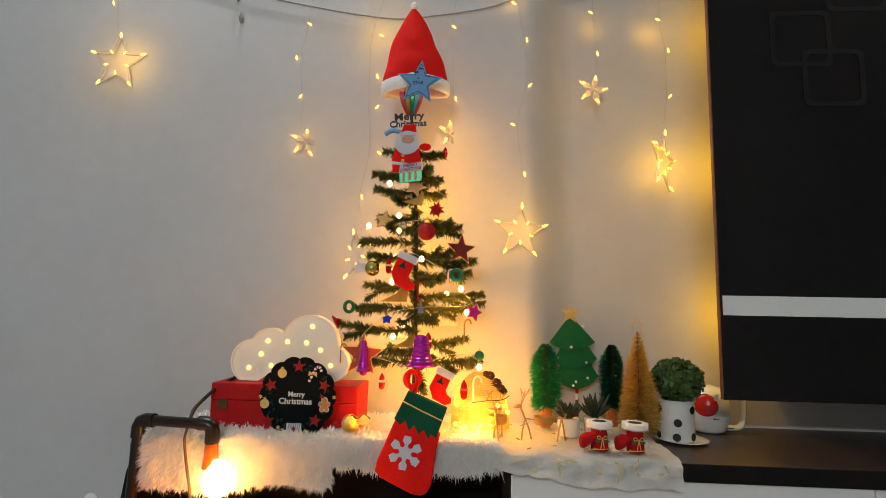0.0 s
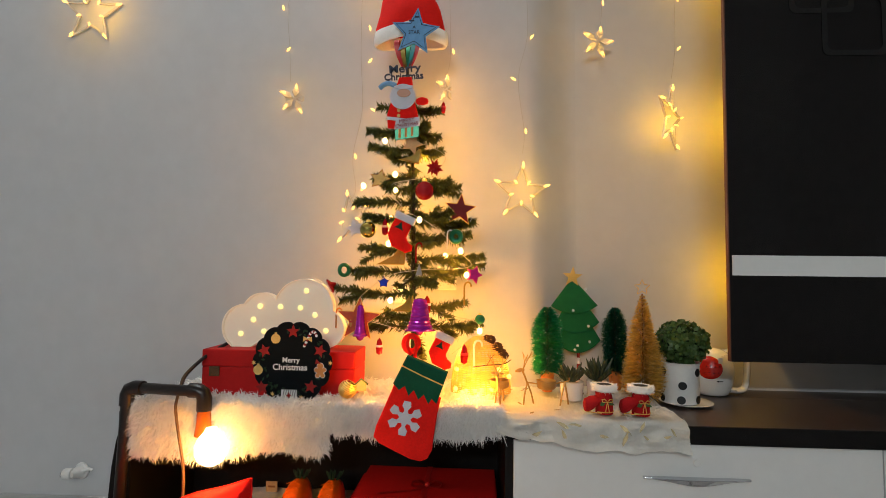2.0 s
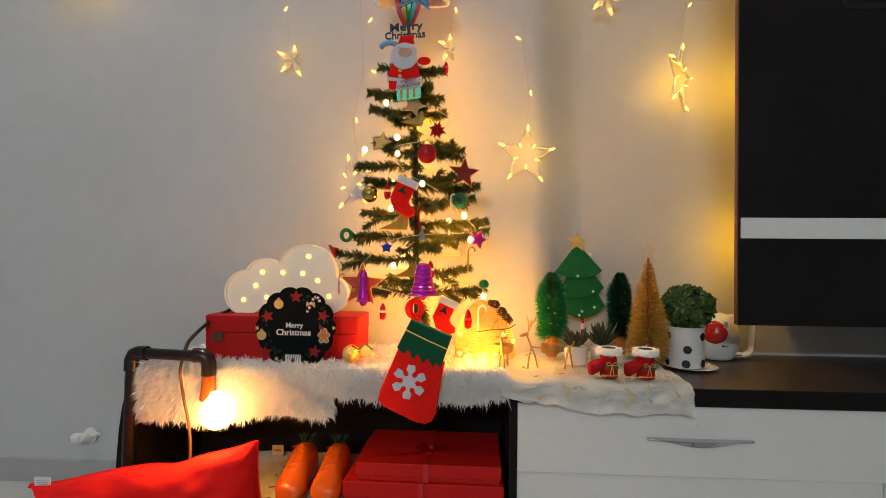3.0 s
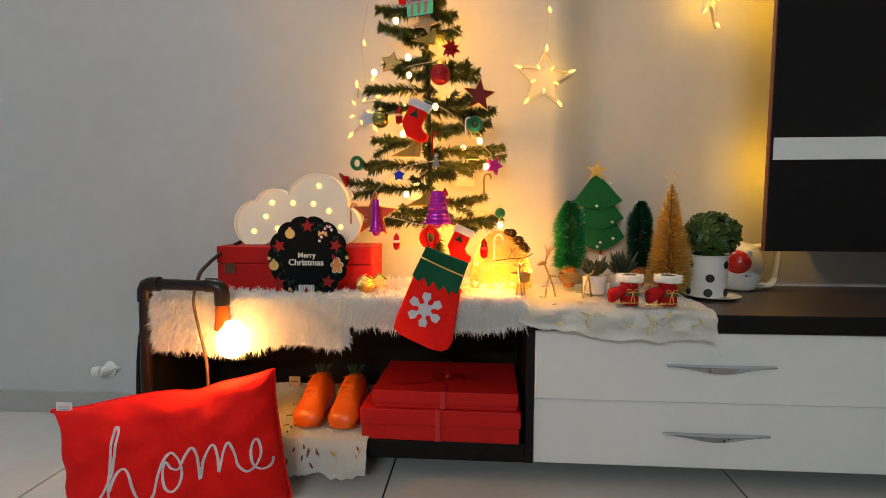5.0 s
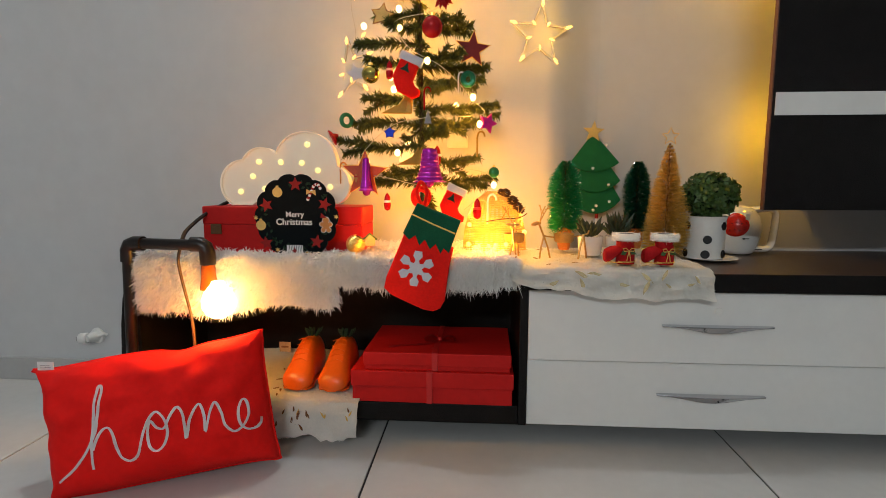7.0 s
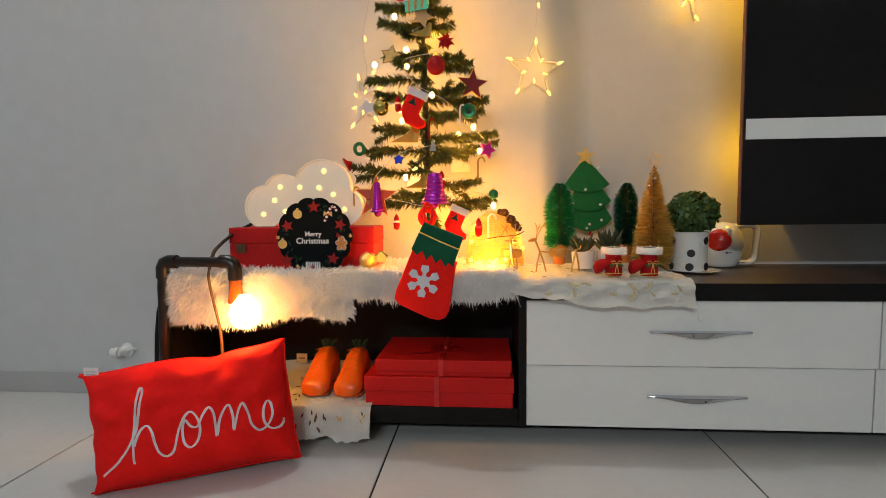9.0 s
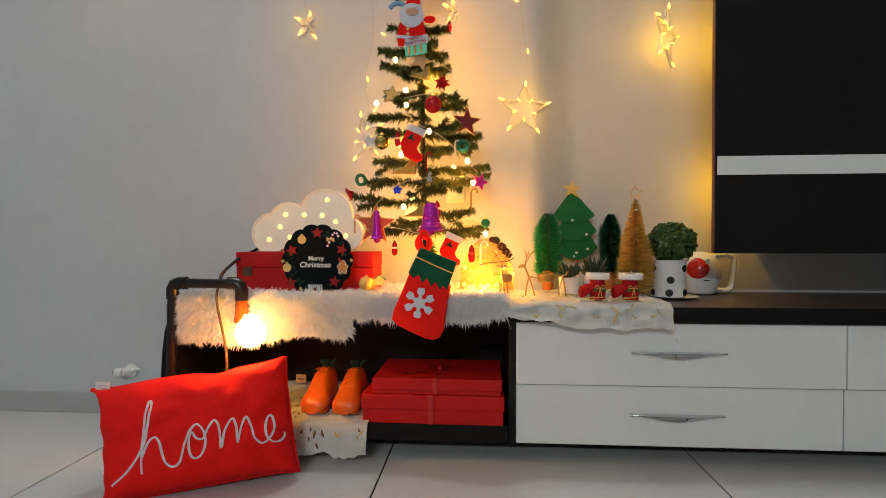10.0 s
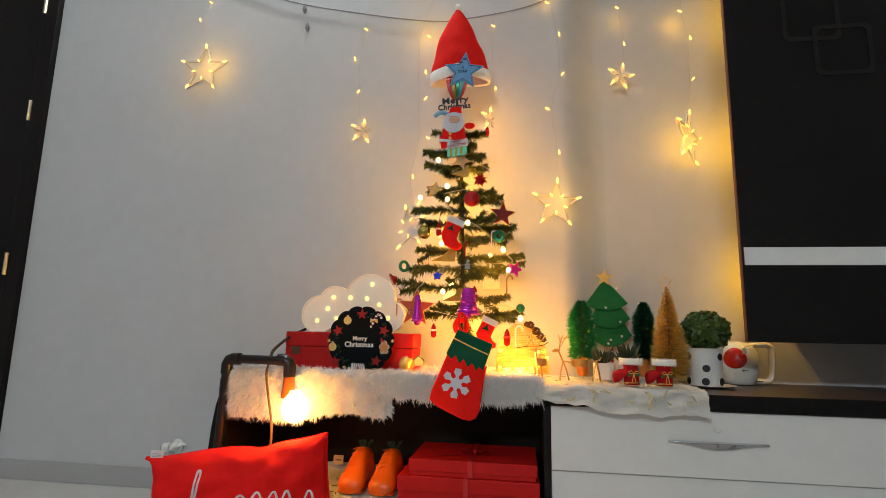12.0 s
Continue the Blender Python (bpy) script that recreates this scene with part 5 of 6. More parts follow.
# lights wound round the tree
fairy = thing("fairy_lights", "warm fairy light string wound round the tree", "fairy lights", (-0.168, 1.42, 0.45))
LEDS = ((-0.218, 1.380, 0.991), (-0.217, 1.380, 0.950), (-0.151, 1.360, 0.871), (-0.230, 1.370, 0.810), (-0.047, 1.400, 0.795), (-0.313, 1.440, 0.972), (-0.031, 1.400, 0.733), (-0.225, 1.380, 0.666),
        (-0.327, 1.390, 0.627), (0.004, 1.400, 0.590), (-0.253, 1.420, 1.090), (-0.037, 1.420, 0.528), (-0.208, 1.440, 0.695), (-0.242, 1.400, 0.844), (-0.089, 1.450, 0.783), (-0.123, 1.340, 0.607), (-0.234, 1.440, 0.884), (-0.128, 1.450, 0.720))
for p in LEDS:
    part("led", ball(p, 0.0068, u=10, v=7, squash=(1, 1, 1.2)), M_LED_TREE, fairy, "warm lit bulb", smooth=True).visible_shadow = False
part("wire", tube(curve_through([(-0.067, 1.400, 0.530), (0.004, 1.410, 0.596), (-0.037, 1.370, 0.624), (-0.095, 1.360, 0.618), (-0.153, 1.360, 0.590), (-0.228, 1.360, 0.603), (-0.329, 1.400, 0.634), (-0.244, 1.350, 0.719), (-0.156, 1.350, 0.743), (-0.025, 1.380, 0.753), (-0.047, 1.410, 0.791), (-0.115, 1.360, 0.855), (-0.191, 1.360, 0.899), (-0.227, 1.380, 0.963), (-0.134, 1.370, 0.985), (-0.091, 1.400, 1.046), (-0.198, 1.370, 1.086)], 6), 0.0008, 5), M_WIRE, fairy)

# ---------------------------------------------------------------- the large stocking
sock = thing("stocking", "red felt stocking with green cuff and white snowflake", "stocking", (-0.149, 1.225, 0.481), "", 0)
Y = 1.206
BODY = [(-0.175, 1.212, 0.515), (-0.083, 1.212, 0.460), (-0.091, 1.212, 0.424), (-0.097, 1.212, 0.382), (-0.101, 1.212, 0.349), (-0.111, 1.212, 0.331), (-0.126, 1.212, 0.325), (-0.148, 1.212, 0.329), (-0.188, 1.212, 0.347), (-0.217, 1.212, 0.361), (-0.230, 1.212, 0.375), (-0.225, 1.212, 0.398), (-0.205, 1.212, 0.444)]
part("body", prism([(p[0], p[2]) for p in BODY], 0.014, Matrix.Translation((0, Y, 0)), 0.004), M_RED_FELT, sock, smooth=True)
CUFF = [(-0.158, 1.212, 0.553), (-0.068, 1.212, 0.517), (-0.092, 1.212, 0.450), (-0.103, 1.212, 0.460), (-0.110, 1.212, 0.449), (-0.120, 1.212, 0.469), (-0.132, 1.212, 0.458), (-0.142, 1.212, 0.478), (-0.154, 1.212, 0.466), (-0.162, 1.212, 0.487), (-0.175, 1.212, 0.478), (-0.188, 1.212, 0.492)]
part("cuff", prism([(p[0], p[2]) for p in CUFF], 0.020, Matrix.Translation((0, Y - 0.003, 0)), 0.002), M_GREEN_FELT, sock, "dark green zigzag cuff")
a, b = (-0.168, 1.212, 0.531), (-0.079, 1.212, 0.491)
part("gold_cord", tube([(a[0], Y - 0.0045, a[2]), ((a[0] + b[0]) / 2, Y - 0.0045, (a[2] + b[2]) / 2 - 0.001), (b[0], Y - 0.0045, b[2])], 0.0018, 6), M_GOLD, sock, "gold cord")
c = (-0.161, 1.212, 0.417)
flake = []
for k in range(6):
    a0 = math.pi * k / 3 + 0.16
    for da, r in ((-0.52, 0.0125), (-0.20, 0.018), (-0.36, 0.028), (-0.20, 0.038), (0.20, 0.038), (0.36, 0.028), (0.20, 0.018)):
        flake.append((r * math.sin(a0 + da), r * math.cos(a0 + da)))
part("snowflake", prism(flake, 0.002, Matrix.Translation((c[0], Y - 0.002, c[2])), 0.0006), M_WHITE_FELT, sock, "white felt snowflake")
part("loop", tube(curve_through([(-0.152, 1.222, 0.551), (-0.160, 1.222, 0.576), (-0.152, 1.222, 0.597), (-0.140, 1.222, 0.579), (-0.143, 1.222, 0.546)], 5), 0.004, 7), M_RED_FELT, sock, "red hanging loop", smooth=True)

# ---------------------------------------------------------------- light curtain on the wall
def led_drop(p, parent, s=1.0, turn=0):
    bm = lathe([(0.0012 * s, -0.010 * s), (0.0042 * s, -0.004 * s), (0.0048 * s, 0.001 * s), (0.0030 * s, 0.008 * s), (0.0008 * s, 0.013 * s)], p, 8, m=Matrix.Translation(p) @ pose(0, 0, 0, 0, turn))
    o = part("led", bm, M_LED, parent, "warm lit bulb", smooth=True)
    o.visible_shadow = False
    return o


def light_star(label, p, big, yaw, turn, petals):
    ob = thing("light_star", label, "star light", p, "curtain stars")
    m = at(p, turn, yaw)
    if petals:
        for k in range(5):
            a = 1.2566 * k
            pet = [(0, 0.12 * big), (0.20 * big, 0.45 * big), (0, big), (-0.20 * big, 0.45 * big)]
            part("petal", prism([(x * math.cos(a) + z * math.sin(a), -x * math.sin(a) + z * math.cos(a)) for x, z in pet], 0.006, m, 0.001), M_CLEAR, ob, "clear plastic petal")
            led_drop(m @ Vector((0.72 * big * math.sin(a), 0.003, 0.72 * big * math.cos(a))), ob, 0.9, math.degrees(a))
    else:
        pts = star_shape(big, big * 0.42)
        bm = bmesh.new()
        loops = [[bm.verts.new(m @ Vector((x * f, y, z * f))) for x, z in pts] for f, y in ((1.04, 0), (1.04, 0.006), (0.86, 0.006), (0.86, 0))]
        for a, b in zip(loops, loops[1:] + loops[:1]):
            for k in range(10):
                bm.faces.new((a[k], a[(k + 1) % 10], b[(k + 1) % 10], b[k]))
        bmesh.ops.recalc_face_normals(bm, faces=bm.faces[:])
        part("outline", bm, M_CLEAR, ob, "clear plastic outline")
        for i, (x, z) in enumerate(pts):
            led_drop(m @ Vector((0.93 * x, -0.004, 0.93 * z)), ob, 0.85 if i % 2 == 0 else 0.62, 36 * i)
    return ob


light_star("large lit outline star hanging on the wall", (-1.207, 1.566, 1.537), 0.098, 0, 4, False)
light_star("large lit outline star beside the tree", (0.125, 1.566, 0.978), 0.083, 12, 3, False)
light_star("large lit outline star turned edge-on near the panel", (0.566, 1.600, 1.207), 0.098, 52, 6, False)
light_star("large lit outline star half hidden by the tree", (-0.378, 1.566, 0.900), 0.078, -25, -8, False)
light_star("small lit petal star on the wall", (-0.556, 1.566, 1.259), 0.050, 25, 8, True)
light_star("small lit petal star beside the tree", (-0.093, 1.566, 1.285), 0.046, 50, 0, True)
light_star("small lit petal star near the panel", (0.355, 1.600, 1.441), 0.052, 10, 14, True)


def light_string(label, drops, top):
    ob = thing("light_string", label, "light string", drops[-1], "curtain strings")
    x, y, z = drops[-1]
    line = [(drops[0][0] + 0.01, y, top)] + [((a[0] - 0.5 * (a[0] - x)), a[1], a[2]) for a in drops]
    part("wire", tube(curve_through(line, 4), 0.0007, 4), M_WIRE, ob)
    for i, p in enumerate(drops[:-1]):
        led_drop(p, ob, 0.72, -60 + 50 * (i % 3))
    return ob


light_string("thin wire of warm lights above the large star", ((-1.202, 1.566, 1.819), (-1.241, 1.566, 1.746), (-1.213, 1.566, 1.649)), 2.05)
light_string("thin wire of warm lights above the small star", ((-0.559, 1.566, 1.657), (-0.598, 1.566, 1.541), (-0.579, 1.566, 1.411), (-0.569, 1.566, 1.312)), 1.80)
light_string("thin wire of warm lights behind the hat", ((-0.321, 1.566, 1.613), (-0.330, 1.566, 1.474), (-0.328, 1.566, 1.373), (-0.315, 1.566, 1.223), (-0.366, 1.566, 1.082), (-0.343, 1.566, 0.986), (-0.382, 1.566, 0.946)), 1.76)
light_string("thin wire of warm lights beside the hat", ((-0.087, 1.566, 1.638), (-0.078, 1.566, 1.398), (-0.095, 1.566, 1.334)), 1.76)
light_string("thin wire of warm lights above the star beside the tree", ((0.103, 1.566, 1.715), (0.144, 1.566, 1.590), (0.153, 1.566, 1.440), (0.101, 1.566, 1.314), (0.137, 1.566, 1.156), (0.127, 1.566, 1.092)), 1.80)
light_string("thin wire of warm lights above the small petal star", ((0.350, 1.600, 1.699), (0.370, 1.600, 1.558), (0.362, 1.600, 1.486)), 1.80)
light_string("thin wire of warm lights beside the panel", ((0.561, 1.600, 1.670), (0.590, 1.600, 1.566), (0.591, 1.600, 1.415), (0.568, 1.600, 1.324)), 1.80)
line = thing("curtain_line", "sagging grey line from which the lights hang", "light line", (-0.3, 1.52, 1.66), "curtain strings")
part("cord", tube(curve_through([(-1.326, 1.571, 2.006), (-0.924, 1.571, 1.819), (-0.585, 1.571, 1.728), (-0.302, 1.571, 1.675), (-0.156, 1.571, 1.680), (0.028, 1.571, 1.707), (0.204, 1.571, 1.761), (0.611, 1.650, 1.861)], 8), 0.0022, 6), M_GREY, line)
# two small grey drop shapes close to the wall
for p in ((-0.795, 1.571, 1.688), (-0.811, 1.571, 1.765)):
    part("grey_drop", lathe([(0.001, -0.020), (0.007, -0.010), (0.008, 0.0), (0.004, 0.014), (0.001, 0.022)], p, 10), M_GREY, line, "small grey drop shape", smooth=True)

# sockets on the wall
for x0, x1, z0, z1 in ((-0.250, -0.186, 0.652, 0.700), (-0.118, -0.062, 0.690, 0.760)):
    sw = thing("wall_switch", "white plastic switch plate on the wall", "switch plate", ((x0 + x1) / 2, WALL, z0), "switch plates")
    part("plate", box(x0, x1, WALL - 0.008, WALL, z0, z1, 0.002, 2), M_WHITE, sw)
    part("rocker", box((x0 + x1) / 2 - 0.010, (x0 + x1) / 2 + 0.010, WALL - 0.011, WALL - 0.008, z0 + 0.012, z1 - 0.012, 0.001, 1), M_WHITE, sw)
plug = thing("wall_plug", "white plug and cable gland low on the wall", "plug", (-1.175, WALL, 0.14))
part("flange", lathe([(0.030, 0), (0.030, 0.006), (0.022, 0.010), (0.019, 0.030), (0.013, 0.042), (0.012, 0.050)], (0, 0, 0), 20, m=Matrix.Translation((-1.165, WALL, 0.142)) @ pose(0, 0, 0, 90, 0, -10)), M_WHITE, plug, smooth=True)
part("nozzle", lathe([(0.019, 0), (0.021, 0.008), (0.019, 0.03), (0.015, 0.034)], (0, 0, 0), 16, m=Matrix.Translation((-1.175, WALL - 0.040, 0.142)) @ pose(0, 0, 0, 0, -90, 0)), M_WHITE, plug, smooth=True)
part("slot", box(-1.2115, -1.2085, WALL - 0.055, WALL - 0.025, 0.134, 0.150), M_GREY, plug)
part("tab", tube([(-1.150, WALL - 0.02, 0.145), (-1.132, WALL - 0.012, 0.152), (-1.125, WALL - 0.006, 0.146)], 0.006, 8), M_WHITE, plug)

plug.scale = (0.78, 0.78, 0.78)

# ---------------------------------------------------------------- wicker dome with lights
dome = thing("wicker_dome", "golden wicker dome lit from inside with pine cones", "wicker dome", (0.008, 1.420, 0.434))
cx, cy, cz = (0.008, 1.420, 0.431)
for i in range(30):
    t = i / 29
    r = 0.076 * math.sqrt(1 - (0.97 * t) ** 2.2)
    z = cz + 0.004 + 0.138 * t
    part("weave_ring", tube([(cx + r * math.cos(a) + 0.0008 * math.sin(a * 16 + i * 3.14), cy + 0.62 * r * math.sin(a) + 0.0008 * math.cos(a * 16 + i * 3.14), z + 0.0006 * math.sin(a * 5 + i)) for a in [6.28319 * k / 48 for k in range(48)]], 0.0015, 5, closed=True), M_WICKER, dome)
for k in range(36):
    a = 6.28319 * k / 36
    part("rib", tube([(cx + 0.076 * math.sqrt(1 - (0.97 * t) ** 2.2) * math.cos(a), cy + 0.62 * 0.076 * math.sqrt(1 - (0.97 * t) ** 2.2) * math.sin(a), cz + 0.002 + 0.140 * t) for t in [math.sin(1.5708 * j / 10) for j in range(11)]], 0.0012, 5), M_WICKER, dome)
for px in ((-0.055, 1.370, 0.450), (-0.030, 1.365, 0.446), (0.010, 1.365, 0.449), (0.034, 1.370, 0.450), (0.055, 1.380, 0.460), (-0.053, 1.380, 0.496), (-0.007, 1.365, 0.446), (0.053, 1.385, 0.496), (0.079, 1.400, 0.477), (0.006, 1.355, 0.441), (-0.039, 1.355, 0.444)):
    part("led", ball(px, 0.0055, u=10, v=7), M_LED, dome, "warm lit bulb", smooth=True).visible_shadow = False


def pine_cone(p, s):
    ob = thing("pine_cone", "small brown pine cone on the wicker dome", "pine cone", p, "pine cones")
    bm = bmesh.new()
    for k in range(26):
        a, t = k * 2.4, k / 26
        r = s * (0.55 * math.sin(math.pi * (0.15 + 0.8 * t)))
        lathe([(0.02 * s, 0), (0.42 * s, 0.08 * s), (0.05 * s, 0.20 * s)], p, 6, bm, Matrix.Translation((p[0] + r * math.cos(a), p[1] + r * math.sin(a), p[2] + s * (t - 0.5) * 1.3)) @ pose(0, 0, 0, 20, 0, math.degrees(a)))
    part("scales", bm, M_CONE, ob)


for p, s in (((0.033, 1.385, 0.571), 0.014), ((0.049, 1.380, 0.553), 0.016), ((0.060, 1.375, 0.540), 0.014), ((0.068, 1.390, 0.531), 0.012), ((0.022, 1.400, 0.573), 0.011)):
    pine_cone(p, s)
twig = thing("twig", "thin brown bare twig across the dome", "twig", (0.029, 1.365, 0.515))
part("stem", tube(curve_through([(-0.013, 1.362, 0.505), (0.022, 1.358, 0.511), (0.062, 1.362, 0.514), (0.082, 1.370, 0.524)], 4), 0.0013, 5), M_CONE, twig)
part("side_twig", tube([(0.022, 1.358, 0.511), (0.032, 1.355, 0.529), (0.040, 1.355, 0.538)], 0.0009, 4), M_CONE, twig)

# ---------------------------------------------------------------- wire reindeer and tealight cups


def deer(label, foot, turn):
    ob = thing("wire_reindeer", label, "reindeer candle holder", foot, "wire reindeer", turn)

    def rod(name, pts, r=0.0021):
        part(name, tube(pts, r, 6), M_BRONZE, ob, smooth=True, local=True)
    rod("front_leg", [(-0.046, 0, 0.052), (-0.053, -0.006, 0.025), (-0.056, -0.008, 0)])
    rod("front_leg", [(-0.046, 0, 0.052), (-0.036, 0.005, 0.025), (-0.030, 0.008, 0)])
    rod("hind_leg", [(0.044, 0, 0.055), (0.036, -0.006, 0.025), (0.032, -0.008, 0)])
    rod("hind_leg", [(0.044, 0, 0.055), (0.050, 0.005, 0.025), (0.054, 0.008, 0)])
    rod("back", [(-0.046, 0, 0.052), (0.0, 0, 0.046), (0.044, 0, 0.055)], 0.0019)
    rod("tail", [(0.044, 0, 0.055), (0.054, 0, 0.058), (0.056, 0, 0.066)])
    rod("neck", [(-0.046, 0, 0.050), (-0.052, 0, 0.066), (-0.058, 0, 0.080)], 0.0024)
    part("head", lathe([(0.002, -0.012), (0.0048, -0.004), (0.0045, 0.005), (0.001, 0.010)], (0, 0, 0), 10, m=Matrix.Translation((-0.064, 0, 0.081)) @ pose(0, 0, 0, 0, 75)), M_BRONZE, ob, smooth=True, local=True)
    for s in (-1, 1):
        rod("antler", [(-0.056, 0, 0.084), (-0.050 + 0.004 * s, 0.010 * s, 0.102), (-0.040 + 0.008 * s, 0.026 * s, 0.122)], 0.0011)
        rod("antler_tine", [(-0.050 + 0.004 * s, 0.010 * s, 0.102), (-0.058, 0.012 * s, 0.124)], 0.0009)
        rod("antler_tine", [(-0.045 + 0.006 * s, 0.018 * s, 0.112), (-0.028, 0.020 * s, 0.120)], 0.0009)
        part("ear", ball((-0.056, 0.009 * s, 0.083), 0.0034, u=8, v=6, squash=(0.7, 1.8, 0.8)), M_BRONZE, ob, local=True)
    part("cup", lathe([(0.019, 0.038), (0.0225, 0.042), (0.0235, 0.056), (0.0245, 0.058), (0.0225, 0.058), (0.021, 0.046), (0.001, 0.045)], (0, 0, 0), 24), M_BRONZE, ob, "shiny gold tealight cup", smooth=True, local=True)


deer("thin gold wire reindeer holding a tealight cup", (0.166, 1.350, 0.421), 0)
deer("thin gold wire reindeer holding a tealight cup, facing the room", (0.052, 1.345, 0.421), 82)

# ---------------------------------------------------------------- small trees


def bottle_brush(label, base, top_z, r, material, pot, star=False, taper=0.62, full=1.2):
    x, y, z = base
    ob = thing("bottle_brush_tree", label, "bottle brush tree", (x, y, 0.424), "bottle brush trees")
    part("stem", tube([(x, y, z - 0.01), (x, y, top_z)], 0.002, 6), M_WOOD, ob)
    n = 7000
    t = np.random.rand(n) ** 1.15
    spiral = np.floor(t * 26) / 26 + 0.012 * np.random.rand(n)
    a = np.random.rand(n) * 6.28319
    ways = np.stack([np.cos(a), np.sin(a), 0.12 + 0.25 * np.random.normal(size=n)], 1)
    ways /= np.linalg.norm(ways, axis=1)[:, None]
    roots = np.stack([np.full(n, x), np.full(n, y), z + (top_z - z) * spiral], 1)
    profile = r * np.minimum(1.0, (1.0 - spiral) ** taper * full + 0.05) * (0.86 + 0.22 * np.random.rand(n))
    lump = 1 + 0.14 * np.sin(3 * a + 9 * t)
    roots += ways * (profile * 0.25)[:, None]
    strands("bristles", roots, ways, profile * 0.78 * lump, 0.0017, material, ob, 0.02)
    g = np.random.choice(n, 420, replace=False)
    strands("glitter", roots[g] + ways[g] * (profile * 0.66)[g, None], np.random.normal(size=(420, 3)) * 0.58, np.full(420, 0.0034), 0.0026, M_GLITTER, ob, 0.0)
    if pot:
        part("pot", lathe([(0.013, 0.002), (0.016, 0.010), (0.019, z - 0.424 - 0.004), (0.020, z - 0.424), (0.016, z - 0.424 + 0.002)], (x, y, 0.424), 18), M_COPPER, ob, "copper pot", smooth=True)
    if star:
        part("star", tube([(x + q[0], y, top_z + 0.016 + q[1]) for q in star_shape(0.021, 0.010)], 0.0013, 5, closed=True), M_GOLD, ob, "gold wire star")


bottle_brush("green tinsel bottle brush tree in a copper pot", (0.187, 1.480, 0.482), 0.650, 0.043, M_TINSEL_G, True, False, 0.55, 1.75)
bottle_brush("dark green tinsel bottle brush tree in a copper pot", (0.377, 1.520, 0.477), 0.650, 0.036, M_TINSEL_D, True, False, 0.55, 1.75)
bottle_brush("gold tinsel bottle brush tree with a wire star", (0.429, 1.450, 0.440), 0.690, 0.058, M_TINSEL_Y, False, True, 0.80, 1.12)

flat = thing("foam_tree", "layered green foam tree with a gold star", "foam tree", (0.301, 1.625, 0.410))
for i, (left, right, lo, hi, apex) in enumerate((((0.233, 1.620, 0.541), (0.363, 1.620, 0.548), (0.296, 1.620, 0.513), (0.290, 1.620, 0.655), 0.18), ((0.230, 1.612, 0.593), (0.358, 1.612, 0.601), (0.292, 1.612, 0.573), (0.284, 1.612, 0.690), 0.15), ((0.216, 1.604, 0.647), (0.351, 1.604, 0.650), (0.282, 1.604, 0.627), (0.278, 1.604, 0.720), 0.12))):
    pts = [(left[0] + (hi[0] - left[0]) * (1 - apex), left[2] + (hi[2] - left[2]) * (1 - apex) + 0.01), (hi[0], hi[2]), (right[0] + (hi[0] - right[0]) * (1 - apex), right[2] + (hi[2] - right[2]) * (1 - apex) + 0.01), (right[0], right[2])]
    for k in range(1, 8):
        t = k / 8
        pts.append((right[0] + (left[0] - right[0]) * t, right[2] + (left[2] - right[2]) * t - (right[2] - lo[2]) * math.sin(math.pi * t) ** 0.8))
    pts.append((left[0], left[2]))
    part("layer", prism(pts, 0.006, Matrix.Translation((0, 1.62 - 0.008 * i, 0)), 0.001), M_FOAM_GREEN, flat, "green foam layer")
for p in ((0.315, 1.600, 0.698), (0.279, 1.600, 0.635), (0.232, 1.606, 0.592), (0.324, 1.606, 0.590), (0.329, 1.612, 0.544), (0.294, 1.612, 0.532), (0.286, 1.612, 0.520)):
    part("pin", ball((p[0], p[1] - 0.001, p[2]), 0.0042, u=10, v=7), M_PRINT_WHITE, flat, "white round pin", smooth=True)
part("star", prism(star_shape(0.030, 0.0125), 0.004, at((0.278, 1.600, 0.733), 4), 0.0008), M_GOLD, flat, "gold star")
for k in range(7):
    z = 0.424 + 0.018 * k
    part("stick_stripe", tube([((0.299, 1.625, 0.475)[0], 1.626, z), ((0.299, 1.625, 0.475)[0], 1.626, z + 0.018)], 0.0045, 8), M_PRINT_WHITE if k % 2 else M_PRINT_RED, flat)


def succulent(label, p, pot_r, pot_h, spikes, long, lean):
    ob = thing("succulent", label, "succulent", (p[0], p[1], 0.424), "succulents")
    part("pot", lathe([(pot_r * 0.82, 0), (pot_r * 0.88, 0.003), (pot_r, pot_h), (pot_r * 0.92, pot_h), (pot_r * 0.88, pot_h - 0.006)], (0, 0, 0), 24), M_WHITE_CER, ob, "white ceramic pot", smooth=True, local=True)
    for k in range(spikes):
        a, t = k * 2.399, k / spikes
        up = 0.25 + lean * (1 - t)
        d = Vector((math.cos(a), math.sin(a), up)).normalized()
        b = Vector((0, 0, pot_h)) + d * 0.004
        L = long * (0.7 + 0.4 * rnd.random())
        part("leaf", tube([b, b + d * L * 0.35, b + d * L * 0.75 + Vector((0, 0, 0.12 * L)), b + d * L + Vector((0, 0, 0.25 * L))], [0.004, 0.0062, 0.0042, 0.0005], 6), M_SUCC, ob, smooth=True, local=True)


succulent("green rosette succulent in a white pot", (0.236, 1.40), 0.030, 0.045, 26, 0.038, 1.2)
succulent("spiky green succulent in a white pot", (0.307, 1.430, 0.436), 0.028, 0.042, 24, 0.050, 2.0)


